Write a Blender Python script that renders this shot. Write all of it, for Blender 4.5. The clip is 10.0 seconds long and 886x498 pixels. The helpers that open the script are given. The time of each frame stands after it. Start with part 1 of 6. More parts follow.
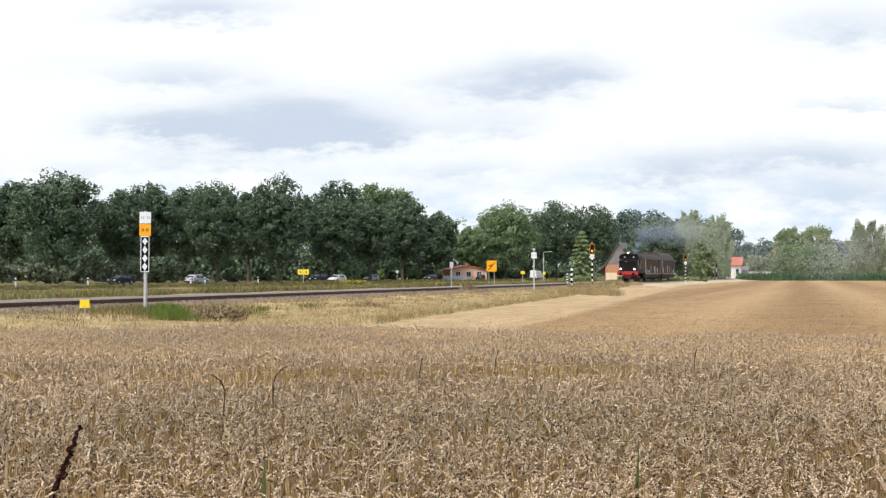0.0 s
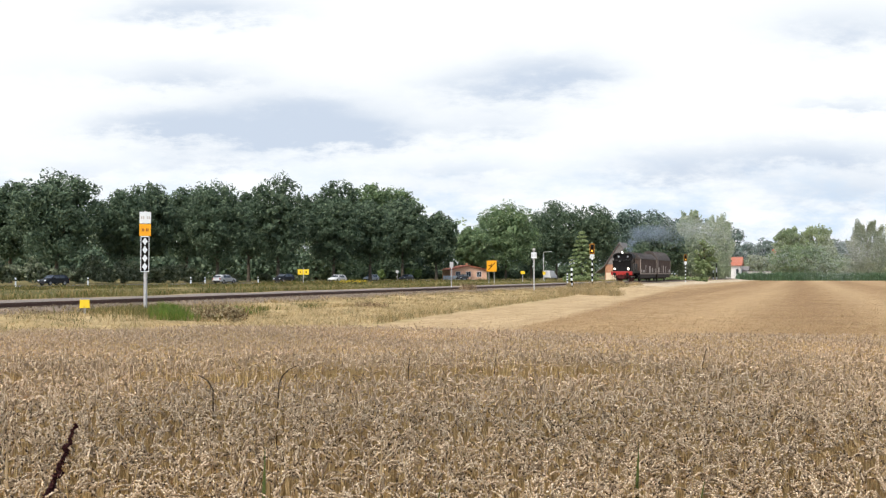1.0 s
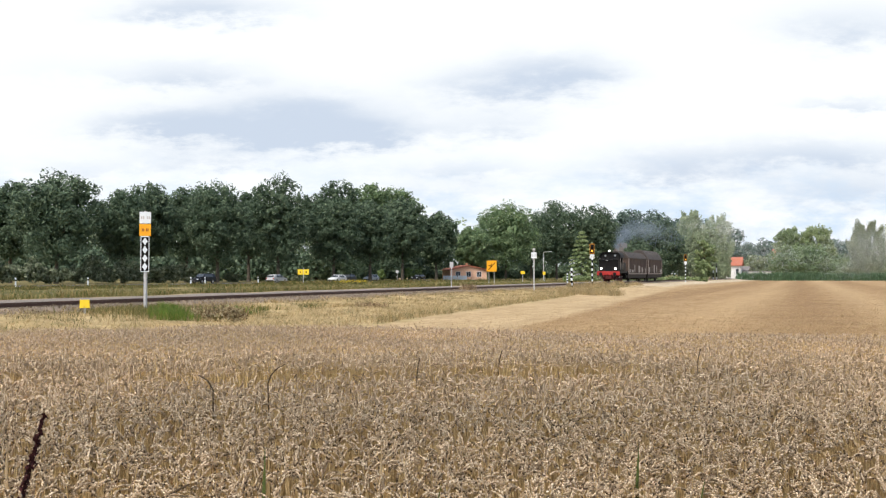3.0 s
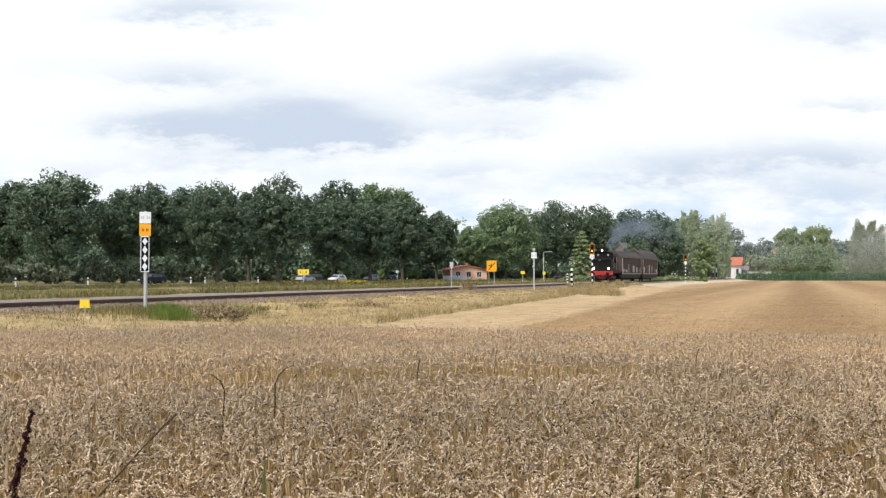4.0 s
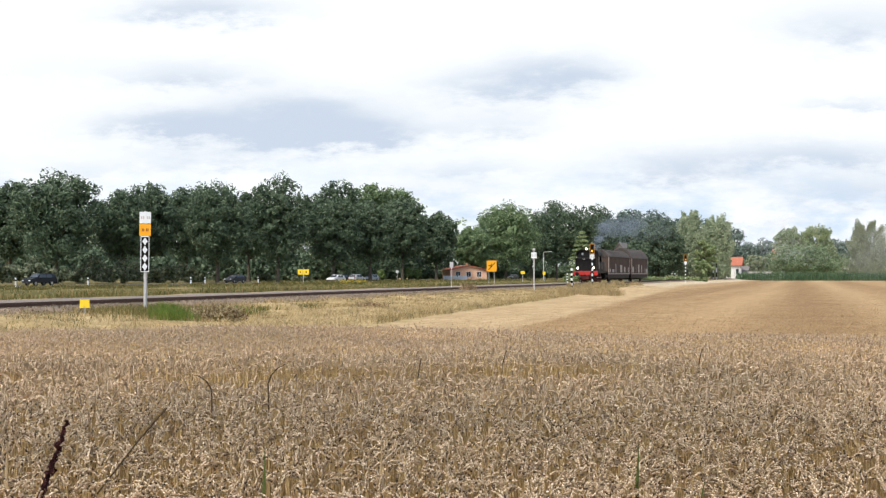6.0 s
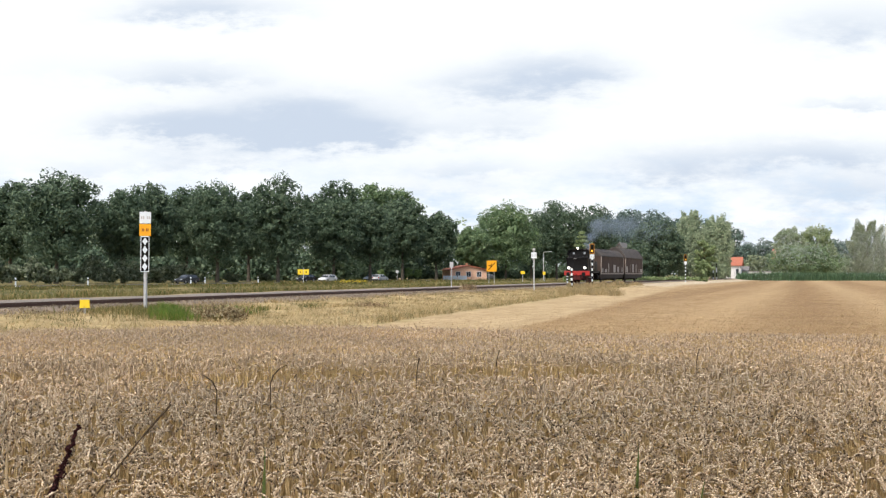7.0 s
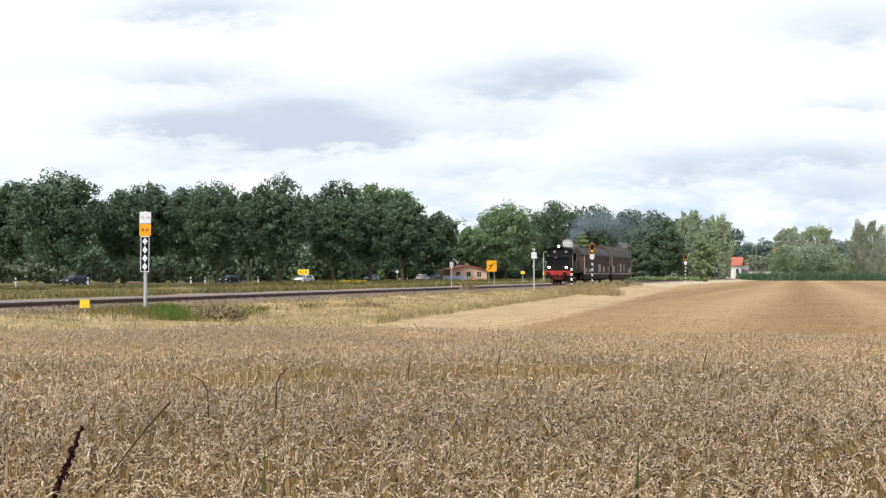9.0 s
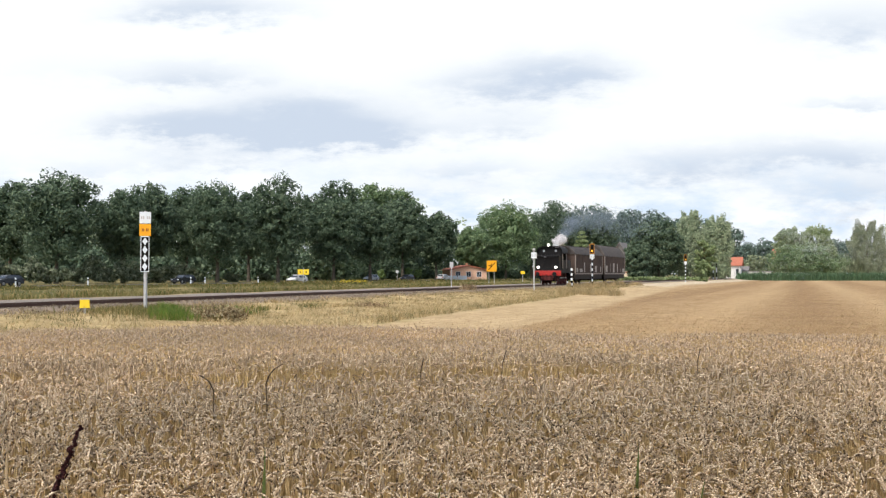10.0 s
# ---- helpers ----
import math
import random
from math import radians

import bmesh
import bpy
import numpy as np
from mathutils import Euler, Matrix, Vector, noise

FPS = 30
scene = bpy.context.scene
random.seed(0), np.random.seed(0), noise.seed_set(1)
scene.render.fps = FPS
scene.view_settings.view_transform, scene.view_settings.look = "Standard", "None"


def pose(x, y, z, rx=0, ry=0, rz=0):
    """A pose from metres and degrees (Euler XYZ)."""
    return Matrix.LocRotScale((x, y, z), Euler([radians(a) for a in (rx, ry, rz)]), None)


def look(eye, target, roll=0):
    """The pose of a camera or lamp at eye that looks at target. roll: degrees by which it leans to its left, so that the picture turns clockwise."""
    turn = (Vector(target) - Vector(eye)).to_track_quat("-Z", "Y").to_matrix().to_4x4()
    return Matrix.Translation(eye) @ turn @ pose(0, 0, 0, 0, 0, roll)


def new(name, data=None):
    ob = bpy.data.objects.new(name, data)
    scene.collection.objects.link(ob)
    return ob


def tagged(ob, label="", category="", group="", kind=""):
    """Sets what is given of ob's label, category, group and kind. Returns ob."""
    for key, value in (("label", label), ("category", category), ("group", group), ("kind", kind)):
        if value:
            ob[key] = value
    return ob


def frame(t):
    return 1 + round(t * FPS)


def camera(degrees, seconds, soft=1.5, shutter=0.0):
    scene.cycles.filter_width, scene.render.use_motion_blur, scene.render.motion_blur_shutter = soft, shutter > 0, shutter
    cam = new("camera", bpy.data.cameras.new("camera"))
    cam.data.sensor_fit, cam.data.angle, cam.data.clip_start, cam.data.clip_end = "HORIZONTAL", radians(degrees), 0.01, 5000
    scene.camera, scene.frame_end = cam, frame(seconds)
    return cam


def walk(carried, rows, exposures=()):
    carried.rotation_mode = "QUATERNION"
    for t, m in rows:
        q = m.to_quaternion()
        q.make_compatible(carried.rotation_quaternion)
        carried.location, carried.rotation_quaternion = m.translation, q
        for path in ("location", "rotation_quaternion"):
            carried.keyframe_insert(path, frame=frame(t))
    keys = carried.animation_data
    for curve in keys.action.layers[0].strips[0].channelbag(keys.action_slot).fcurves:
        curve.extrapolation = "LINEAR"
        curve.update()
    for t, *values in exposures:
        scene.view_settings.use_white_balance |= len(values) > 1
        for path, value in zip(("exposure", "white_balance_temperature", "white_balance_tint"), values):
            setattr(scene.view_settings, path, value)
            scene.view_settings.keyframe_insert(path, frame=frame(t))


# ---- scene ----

# ---------------- camera: on a tripod, standing still ----------------
EYE = Vector((0, 0, 1.65))
FOCAL = 1743.0
cam = camera(2 * math.degrees(math.atan(784 / FOCAL)), 10.0, soft=1.27)
CAM_POSE = pose(0, 0, 1.65, 90 + math.degrees(math.atan(44 / FOCAL)), 0, 0)
walk(cam, [(0, CAM_POSE), (10, CAM_POSE)], [(0, 0.0), (10, 0.0)])

# ---------------- light ----------------
SUN_EL, SUN_AZ = 54.0, 207.0          # azimuth clockwise from +y
world = bpy.data.worlds.new("world")
scene.world = world
world.use_nodes = True
wn = world.node_tree.nodes
sky = wn.new("ShaderNodeTexSky")
sky.sky_type, sky.sun_disc = "NISHITA", False
sky.sun_elevation, sky.sun_rotation = radians(SUN_EL), radians(SUN_AZ)
sky.dust_density, sky.air_density = 4.0, 1.0
world.node_tree.links.new(sky.outputs[0], wn["Background"].inputs[0])
wn["Background"].inputs[1].default_value = 0.175
sun = new("sun", bpy.data.lights.new("sun", "SUN"))
sun.data.energy, sun.data.angle, sun.data.color = 2.7, radians(2.0), (1.0, 0.955, 0.88)
sa, se = radians(SUN_AZ), radians(SUN_EL)
sun.matrix_world = look((math.sin(sa) * math.cos(se) * 50, math.cos(sa) * math.cos(se) * 50, math.sin(se) * 50), (0, 0, 0))


# ---------------- materials ----------------
def nodes_of(name):
    m = bpy.data.materials.new(name)
    m.use_nodes = True
    nt = m.node_tree
    return m, nt, nt.nodes["Principled BSDF"]


def ramp(nt, fac, stops):
    r = nt.nodes.new("ShaderNodeValToRGB")
    while len(r.color_ramp.elements) < len(stops):
        r.color_ramp.elements.new(0.5)
    for e, (p, c) in zip(r.color_ramp.elements, stops):
        e.position, e.color = p, (*c, 1)
    nt.links.new(fac, r.inputs[0])
    return r.outputs[0]


def noise_of(nt, scale, detail=4.0, vec=None, rough=0.55):
    n = nt.nodes.new("ShaderNodeTexNoise")
    n.inputs["Scale"].default_value, n.inputs["Detail"].default_value, n.inputs["Roughness"].default_value = scale, detail, rough
    if vec is None:
        vec = nt.nodes.new("ShaderNodeTexCoord").outputs["Object"]
    nt.links.new(vec, n.inputs["Vector"])
    return n.outputs[0]


def mixed(nt, fac, a, b, mode="MIX"):
    m = nt.nodes.new("ShaderNodeMix")
    m.data_type, m.blend_type = "RGBA", mode
    for s, v in ((m.inputs[0], fac), (m.inputs[6], a), (m.inputs[7], b)):
        if hasattr(v, "links"):
            nt.links.new(v, s)
        else:
            s.default_value = v if isinstance(v, float) else (*v, 1)
    return m.outputs[2]


def calc(nt, op, a, b=0.0, c=0.0):
    m = nt.nodes.new("ShaderNodeMath")
    m.operation = op
    for s, v in zip(m.inputs, (a, b, c)):
        if hasattr(v, "links"):
            nt.links.new(v, s)
        else:
            s.default_value = v
    return m.outputs[0]


def smooth(nt, v, lo, hi):
    m = nt.nodes.new("ShaderNodeMapRange")
    m.interpolation_type = "SMOOTHSTEP"
    m.inputs[1].default_value, m.inputs[2].default_value = lo, hi
    nt.links.new(v, m.inputs[0])
    return m.outputs[0]


def surface(name, base, rough=0.6, metal=0.0, vary=0.25, scale=3.0, bump=0.15, wear=None):
    """Painted or raw surface: base colour varied at two scales, with fine relief."""
    m, nt, p = nodes_of(name)
    dark = tuple(c * (1 - vary) for c in base)
    light = tuple(min(1, c * (1 + vary)) for c in base)
    big = noise_of(nt, scale, 5)
    fine = noise_of(nt, scale * 14, 3)
    col = ramp(nt, big, [(0.3, dark), (0.7, light)])
    col = mixed(nt, 0.35, col, ramp(nt, fine, [(0.3, dark), (0.7, light)]))
    if wear:
        col = mixed(nt, smooth(nt, noise_of(nt, scale * 2.3, 6, rough=0.7), 0.56, 0.7), col, wear)
    nt.links.new(col, p.inputs["Base Color"])
    p.inputs["Roughness"].default_value, p.inputs["Metallic"].default_value = rough, metal
    b = nt.nodes.new("ShaderNodeBump")
    b.inputs["Strength"].default_value, b.inputs["Distance"].default_value = bump, 0.01
    nt.links.new(fine, b.inputs["Height"])
    nt.links.new(b.outputs[0], p.inputs["Normal"])
    return m


def plant(name, stops, rough=0.6, through_light=0.25, mottle=0.3, scale=0.35):
    """Leaf, straw or grass: colour differs from piece to piece."""
    m, nt, p = nodes_of(name)
    g = nt.nodes.new("ShaderNodeNewGeometry")
    col = ramp(nt, g.outputs["Random Per Island"], stops)
    big = noise_of(nt, scale, 3)
    col = mixed(nt, mottle, col, mixed(nt, 1.0, col, ramp(nt, big, [(0.35, (0.55, 0.6, 0.55)), (0.65, (1.3, 1.25, 1.1))]), "MULTIPLY"))
    nt.links.new(col, p.inputs["Base Color"])
    p.inputs["Roughness"].default_value = rough
    p.inputs["Specular IOR Level"].default_value = 0.12
    t = nt.nodes.new("ShaderNodeBsdfTranslucent")
    nt.links.new(col, t.inputs[0])
    mx = nt.nodes.new("ShaderNodeMixShader")
    mx.inputs[0].default_value = through_light
    nt.links.new(p.outputs[0], mx.inputs[1])
    nt.links.new(t.outputs[0], mx.inputs[2])
    nt.links.new(mx.outputs[0], nt.nodes["Material Output"].inputs[0])
    return m


def glowing(name, color, strength):
    m, nt, p = nodes_of(name)
    p.inputs["Base Color"].default_value = (*color, 1)
    p.inputs["Emission Color"].default_value = (*color, 1)
    p.inputs["Emission Strength"].default_value = strength
    return m


def glassy(name, color=(0.02, 0.025, 0.03), rough=0.06):
    m, nt, p = nodes_of(name)
    p.inputs["Base Color"].default_value = (*color, 1)
    p.inputs["Roughness"].default_value = rough
    p.inputs["Specular IOR Level"].default_value = 0.7
    return m


WHEAT_EAR = plant("wheat_ear", [(0.0, (0.07, 0.05, 0.034)), (0.13, (0.20, 0.145, 0.09)), (0.25, (0.44, 0.34, 0.225)), (0.65, (0.62, 0.495, 0.35)), (1.0, (0.86, 0.74, 0.585))], 0.55, 0.25)
# ear copies by distance: far tones evened, middle ones brightened against self-shading
WHEAT_EAR_FAR = plant("wheat_ear_far", [(0.0, (0.331, 0.246, 0.168)), (0.5, (0.469, 0.363, 0.262)), (1.0, (0.589, 0.479, 0.365))], 0.6, 0.25)
WHEAT_EAR_LIT = plant("wheat_ear_lit", [(0.0, (0.259, 0.194, 0.124)), (0.2, (0.464, 0.356, 0.243)), (0.6, (0.594, 0.464, 0.329)), (1.0, (0.799, 0.664, 0.502))], 0.6, 0.25)
# lighter copy of the wheat straw, sunlight painted into the gold
LIT_STRAW = plant("lit_straw", [(0.0, (0.50, 0.35, 0.15)), (1.0, (0.78, 0.60, 0.31))], 0.5, 0.3)
WHEAT_STRAW = plant("wheat_straw", [(0.0, (0.36, 0.25, 0.12)), (0.5, (0.56, 0.41, 0.205)), (1.0, (0.72, 0.56, 0.32))], 0.5, 0.2)
STUBBLE = plant("stubble_straw", [(0.0, (0.36, 0.25, 0.135)), (0.5, (0.45, 0.325, 0.18)), (1.0, (0.60, 0.465, 0.275))], 0.7, 0.35)
DRY_GRASS = plant("dry_grass", [(0.0, (0.268, 0.203, 0.103)), (0.5, (0.436, 0.338, 0.196)), (0.88, (0.553, 0.448, 0.290)), (1.0, (0.201, 0.194, 0.085))], 0.7, 0.2, 0.75, 0.9)
GREEN_GRASS = plant("green_grass", [(0.0, (0.08, 0.15, 0.025)), (0.6, (0.13, 0.22, 0.04)), (1.0, (0.26, 0.26, 0.08))], 0.6, 0.3)
MIX_GRASS = plant("mixed_grass", [(0.0, (0.080, 0.100, 0.032)), (0.5, (0.160, 0.160, 0.060)), (0.8, (0.300, 0.240, 0.110)), (1.0, (0.420, 0.330, 0.170))], 0.7, 0.2, 0.7, 0.5)
ROAD_WEED = plant("road_weed", [(0.0, (0.055, 0.077, 0.024)), (0.5, (0.121, 0.132, 0.044)), (0.8, (0.220, 0.165, 0.072)), (1.0, (0.374, 0.286, 0.132))], 0.7, 0.2, 0.6, 0.4)
LEAF_DARK = plant("leaf_dark", [(0.0, (0.067, 0.106, 0.072)), (0.6, (0.110, 0.163, 0.105)), (1.0, (0.175, 0.230, 0.151))], 0.5, 0.2)
LEAF_MID = plant("leaf_mid", [(0.0, (0.106, 0.166, 0.091)), (0.6, (0.177, 0.261, 0.130)), (1.0, (0.269, 0.347, 0.195))], 0.5, 0.25)
LEAF_SUNLIT = plant("leaf_sunlit", [(0.0, (0.127, 0.206, 0.074)), (0.6, (0.212, 0.300, 0.115)), (1.0, (0.309, 0.394, 0.175))], 0.5, 0.25)
LEAF_OLIVE = plant("leaf_olive", [(0.0, (0.151, 0.215, 0.098)), (0.6, (0.265, 0.341, 0.163)), (1.0, (0.400, 0.472, 0.261))], 0.5, 0.25)
LEAF_BIRCH = plant("leaf_birch", [(0.0, (0.161, 0.230, 0.120)), (0.6, (0.258, 0.339, 0.190)), (1.0, (0.409, 0.480, 0.300))], 0.5, 0.25)
LEAF_WEEPING = plant("leaf_weeping", [(0.0, (0.212, 0.282, 0.187)), (0.6, (0.336, 0.413, 0.275)), (1.0, (0.492, 0.564, 0.407))], 0.55, 0.25)
LEAF_PALE = plant("leaf_pale", [(0.0, (0.156, 0.195, 0.122)), (0.6, (0.260, 0.312, 0.200)), (1.0, (0.403, 0.455, 0.315))], 0.6, 0.25)
LEAF_GREY = plant("leaf_grey", [(0.0, (0.086, 0.115, 0.065)), (0.6, (0.175, 0.209, 0.134)), (1.0, (0.300, 0.332, 0.239))], 0.6, 0.2)
# far leaves: the air's bluish haze is mixed into the colour
LEAF_HAZE = plant("leaf_haze", [(0.0, (0.089, 0.138, 0.122)), (1.0, (0.162, 0.224, 0.192))], 0.7, 0.1)
MAIZE_LEAF = plant("maize_leaf", [(0.0, (0.072, 0.135, 0.078)), (0.7, (0.105, 0.185, 0.102)), (1.0, (0.155, 0.235, 0.128))], 0.5, 0.2)
WEED_BROWN = plant("weed_brown", [(0.0, (0.14, 0.09, 0.055)), (0.5, (0.28, 0.20, 0.12)), (1.0, (0.46, 0.37, 0.23))], 0.8, 0.05)
WEED_PALE = plant("weed_pale", [(0.0, (0.13, 0.085, 0.05)), (0.45, (0.30, 0.23, 0.13)), (0.8, (0.46, 0.40, 0.25)), (0.95, (0.56, 0.50, 0.36)), (1.0, (0.16, 0.20, 0.07))], 0.8, 0.1)
STALK_DARK = plant("stalk_dark", [(0.0, (0.055, 0.039, 0.025)), (1.0, (0.091, 0.065, 0.039))], 0.8, 0.0)
DOCK_SEED = plant("dock_seed", [(0.0, (0.018, 0.007, 0.008)), (0.6, (0.045, 0.015, 0.017)), (1.0, (0.09, 0.03, 0.03))], 0.7, 0.05)
BLADE_GREEN = plant("blade_green", [(0.0, (0.075, 0.105, 0.035)), (1.0, (0.12, 0.155, 0.05))], 0.6, 0.25)
FLOWER_YELLOW = plant("flower_yellow", [(0.0, (0.55, 0.42, 0.03)), (1.0, (0.75, 0.60, 0.05))], 0.6, 0.2)
BARK = surface("bark", (0.10, 0.085, 0.065), 0.9, 0, 0.4, 2.0, 0.5)
BIRCH_BARK = surface("birch_bark", (0.45, 0.43, 0.39), 0.8, 0, 0.4, 3.0, 0.3, (0.05, 0.05, 0.05))
LOCO_BLACK = surface("loco_black", (0.008, 0.008, 0.009), 0.55, 0.0, 0.4, 2.0, 0.1, (0.03, 0.027, 0.024))
LOCO_BLACK.node_tree.nodes["Principled BSDF"].inputs["Specular IOR Level"].default_value = 0.2
WHEEL_RED = surface("wheel_red", (0.09, 0.010, 0.009), 0.7, 0, 0.3, 3.0, 0.1)
# pale grey base paints the sky's reflection on the cab panes
CAB_GLASS_SKY = glassy("cab_glass_sky", (0.30, 0.33, 0.36), 0.1)
LOCO_RED = surface("loco_red", (0.37, 0.019, 0.015), 0.45, 0.0, 0.25, 3.0, 0.1, (0.12, 0.02, 0.015))
LOCO_STEEL = surface("loco_steel", (0.35, 0.35, 0.35), 0.4, 0.8, 0.3, 6.0, 0.1)
WAGON_BROWN = surface("wagon_brown", (0.068, 0.045, 0.036), 0.85, 0.0, 0.4, 0.9, 0.25, (0.095, 0.072, 0.06))
WAGON_ROOF = surface("wagon_roof", (0.062, 0.052, 0.047), 0.75, 0.0, 0.35, 1.2, 0.2, (0.105, 0.092, 0.083))
HOOP_GREY = surface("hoop_grey", (0.10, 0.087, 0.078), 0.8, 0.0, 0.25, 3.0, 0.2)
WAGON_FRAME = surface("wagon_frame", (0.035, 0.028, 0.024), 0.8, 0.0, 0.4, 2.0, 0.2)
PALE_PAINT = surface("pale_paint", (0.33, 0.29, 0.26), 0.7, 0.0, 0.25, 4.0, 0.1)
CHALK = surface("chalk_grey", (0.42, 0.40, 0.38), 0.8, 0.0, 0.4, 3.0, 0.1, (0.068, 0.045, 0.036))
WHEEL_IRON = surface("wheel_iron", (0.03, 0.026, 0.024), 0.6, 0.4, 0.3, 4.0, 0.1)
RAIL_STEEL = surface("rail_steel", (0.12, 0.068, 0.050), 0.65, 0.1, 0.3, 1.5, 0.2)
SLEEPER_WOOD = surface("sleeper_wood", (0.10, 0.075, 0.058), 0.9, 0.0, 0.35, 3.0, 0.4)
MAST_GREY = surface("mast_grey", (0.52, 0.53, 0.54), 0.5, 0.3, 0.12, 5.0, 0.05)
SIGN_WHITE = surface("sign_white", (0.71, 0.77, 0.82), 0.5, 0.0, 0.06, 6.0, 0.03)
SIGN_BLACK = surface("sign_black", (0.008, 0.008, 0.009), 0.7, 0.0, 0.2, 6.0, 0.03)
SIGN_BLACK.node_tree.nodes["Principled BSDF"].inputs["Specular IOR Level"].default_value = 0.15
SIGN_ORANGE = surface("sign_orange", (0.82, 0.375, 0.004), 0.5, 0.0, 0.06, 6.0, 0.03)
RUST_TEXT = surface("rust_text", (0.30, 0.09, 0.01), 0.6, 0.0, 0.1, 6.0, 0.03)
SIGNAL_ORANGE = surface("signal_orange", (0.58, 0.25, 0.012), 0.6, 0.0, 0.15, 6.0, 0.03)
SIGN_YELLOW = surface("sign_yellow", (0.86, 0.62, 0.03), 0.5, 0.0, 0.08, 6.0, 0.03)
LAMP_ON = glowing("lamp_on", (1.0, 0.95, 0.86), 4.0)
AMBER_ON = glowing("amber_on", (1.0, 0.45, 0.03), 0.8)
CAR_GLASS = glassy("car_glass", (0.06, 0.07, 0.08))
WINDOW_DARK = glassy("window_dark", (0.05, 0.06, 0.07))
TYRE = surface("tyre", (0.02, 0.02, 0.02), 0.85, 0, 0.2, 8.0, 0.1)
PLASTER_WHITE = surface("plaster_white", (0.72, 0.71, 0.69), 0.8, 0, 0.08, 1.5, 0.1)
ROOF_RED = surface("roof_red", (0.40, 0.14, 0.085), 0.8, 0, 0.3, 2.0, 0.3)
ROOF_GREY = surface("roof_grey", (0.19, 0.18, 0.175), 0.8, 0, 0.25, 2.0, 0.3)
SALMON = surface("salmon_plaster", (0.80, 0.50, 0.33), 0.85, 0, 0.2, 2.0, 0.2)
BRICK_RED = surface("brick_red", (0.46, 0.235, 0.14), 0.85, 0, 0.3, 3.0, 0.3)
PLASTER_CREAM = surface("plaster_cream", (0.66, 0.55, 0.40), 0.85, 0, 0.12, 1.5, 0.1)
ASPHALT = surface("asphalt", (0.06, 0.06, 0.06), 0.9, 0, 0.2, 1.0, 0.2)
SMOKE_DARK = surface("smoke_dark", (0.21, 0.275, 0.35), 1.0, 0, 0.1, 1.0, 0.0)
SMOKE_PALE = surface("smoke_pale", (0.76, 0.82, 0.89), 1.0, 0, 0.1, 1.0, 0.0)
STEAM_WHITE = surface("steam_white", (0.85, 0.86, 0.88), 1.0, 0, 0.05, 1.0, 0.0)


# ---------------- mesh helpers ----------------
def np_mesh(name, verts, tris, mat):
    me = bpy.data.meshes.new(name)
    verts, tris = np.asarray(verts, np.float32).reshape(-1, 3), np.asarray(tris, np.int32).reshape(-1, 3)
    me.vertices.add(len(verts))
    me.vertices.foreach_set("co", verts.ravel())
    me.loops.add(tris.size)
    me.loops.foreach_set("vertex_index", tris.ravel())
    me.polygons.add(len(tris))
    me.polygons.foreach_set("loop_start", np.arange(0, tris.size, 3, dtype=np.int32))
    me.update(calc_edges=True)
    me.materials.append(mat)
    return me


def part(name, bm, mat, parent=None, label="", smooth_angle=None):
    me = bpy.data.meshes.new(name)
    if smooth_angle:
        for f in bm.faces:
            f.smooth = True
        for e in bm.edges:
            if len(e.link_faces) == 2 and e.calc_face_angle(0) > smooth_angle:
                e.smooth = False
    bm.to_mesh(me)
    bm.free()
    me.materials.append(mat)
    ob = new(name, me)
    if parent:
        ob.parent = parent
    if label:
        ob["label"] = label
    return ob


def box(x0, x1, y0, y1, z0, z1, bevel=0.0, bm=None):
    bm = bm or bmesh.new()
    made = bmesh.ops.create_cube(bm, size=1.0)["verts"]
    for v in made:
        v.co = Vector(((x0 + x1) / 2 + v.co.x * (x1 - x0), (y0 + y1) / 2 + v.co.y * (y1 - y0), (z0 + z1) / 2 + v.co.z * (z1 - z0)))
    if bevel:
        edges = list({e for v in made for e in v.link_edges})
        bmesh.ops.bevel(bm, geom=edges, offset=bevel, segments=2, affect="EDGES", profile=0.5)
    return bm


def rod(a, b, r0, r1=None, sides=12, bm=None):
    """A round bar from a to b."""
    bm = bm or bmesh.new()
    a, b = Vector(a), Vector(b)
    turn = (b - a).to_track_quat("Z", "Y").to_matrix().to_4x4()
    m = Matrix.Translation((a + b) / 2) @ turn
    bmesh.ops.create_cone(bm, cap_ends=True, segments=sides, radius1=r0, radius2=r0 if r1 is None else r1, depth=(b - a).length, matrix=m)
    return bm


def loft(rings, closed=True, bm=None):
    """Joins rings of points of one count into a skin; end rings are capped."""
    bm = bm or bmesh.new()
    vs = [[bm.verts.new(p) for p in ring] for ring in rings]
    n = len(rings[0])
    for a, b in zip(vs, vs[1:]):
        for i in range(n if closed else n - 1):
            bm.faces.new((a[i], a[(i + 1) % n], b[(i + 1) % n], b[i]))
    if closed:
        bm.faces.new(vs[0][::-1])
        bm.faces.new(vs[-1])
    bmesh.ops.recalc_face_normals(bm, faces=bm.faces)
    return bm


def thing(name, label, category, m, group="", kind=""):
    ob = new(name)
    ob.empty_display_size = 0.2
    ob.matrix_basis = m
    return tagged(ob, label, category, group, kind)


# ---------------- plan: the railway runs from far right to near left ----------------
TRACK_P = Vector((10.45, 99.03, 0))
TRACK_TURN = -22.25
TD = Vector((math.sin(radians(22.25)), math.cos(radians(22.25)), 0))     # along the track, away
TN = Vector((TD.y, -TD.x, 0))                                           # across, towards the field
RAIL_Z = 0.58


def on_track(u, v, z=0.0):
    p = TRACK_P + TD * u + TN * v
    return Vector((p.x, p.y, z))


def at(px, s, z=0.0):
    """Place seen in the direction px where one metre spans s."""
    return Vector(((px - 784) / s, FOCAL / s, z))


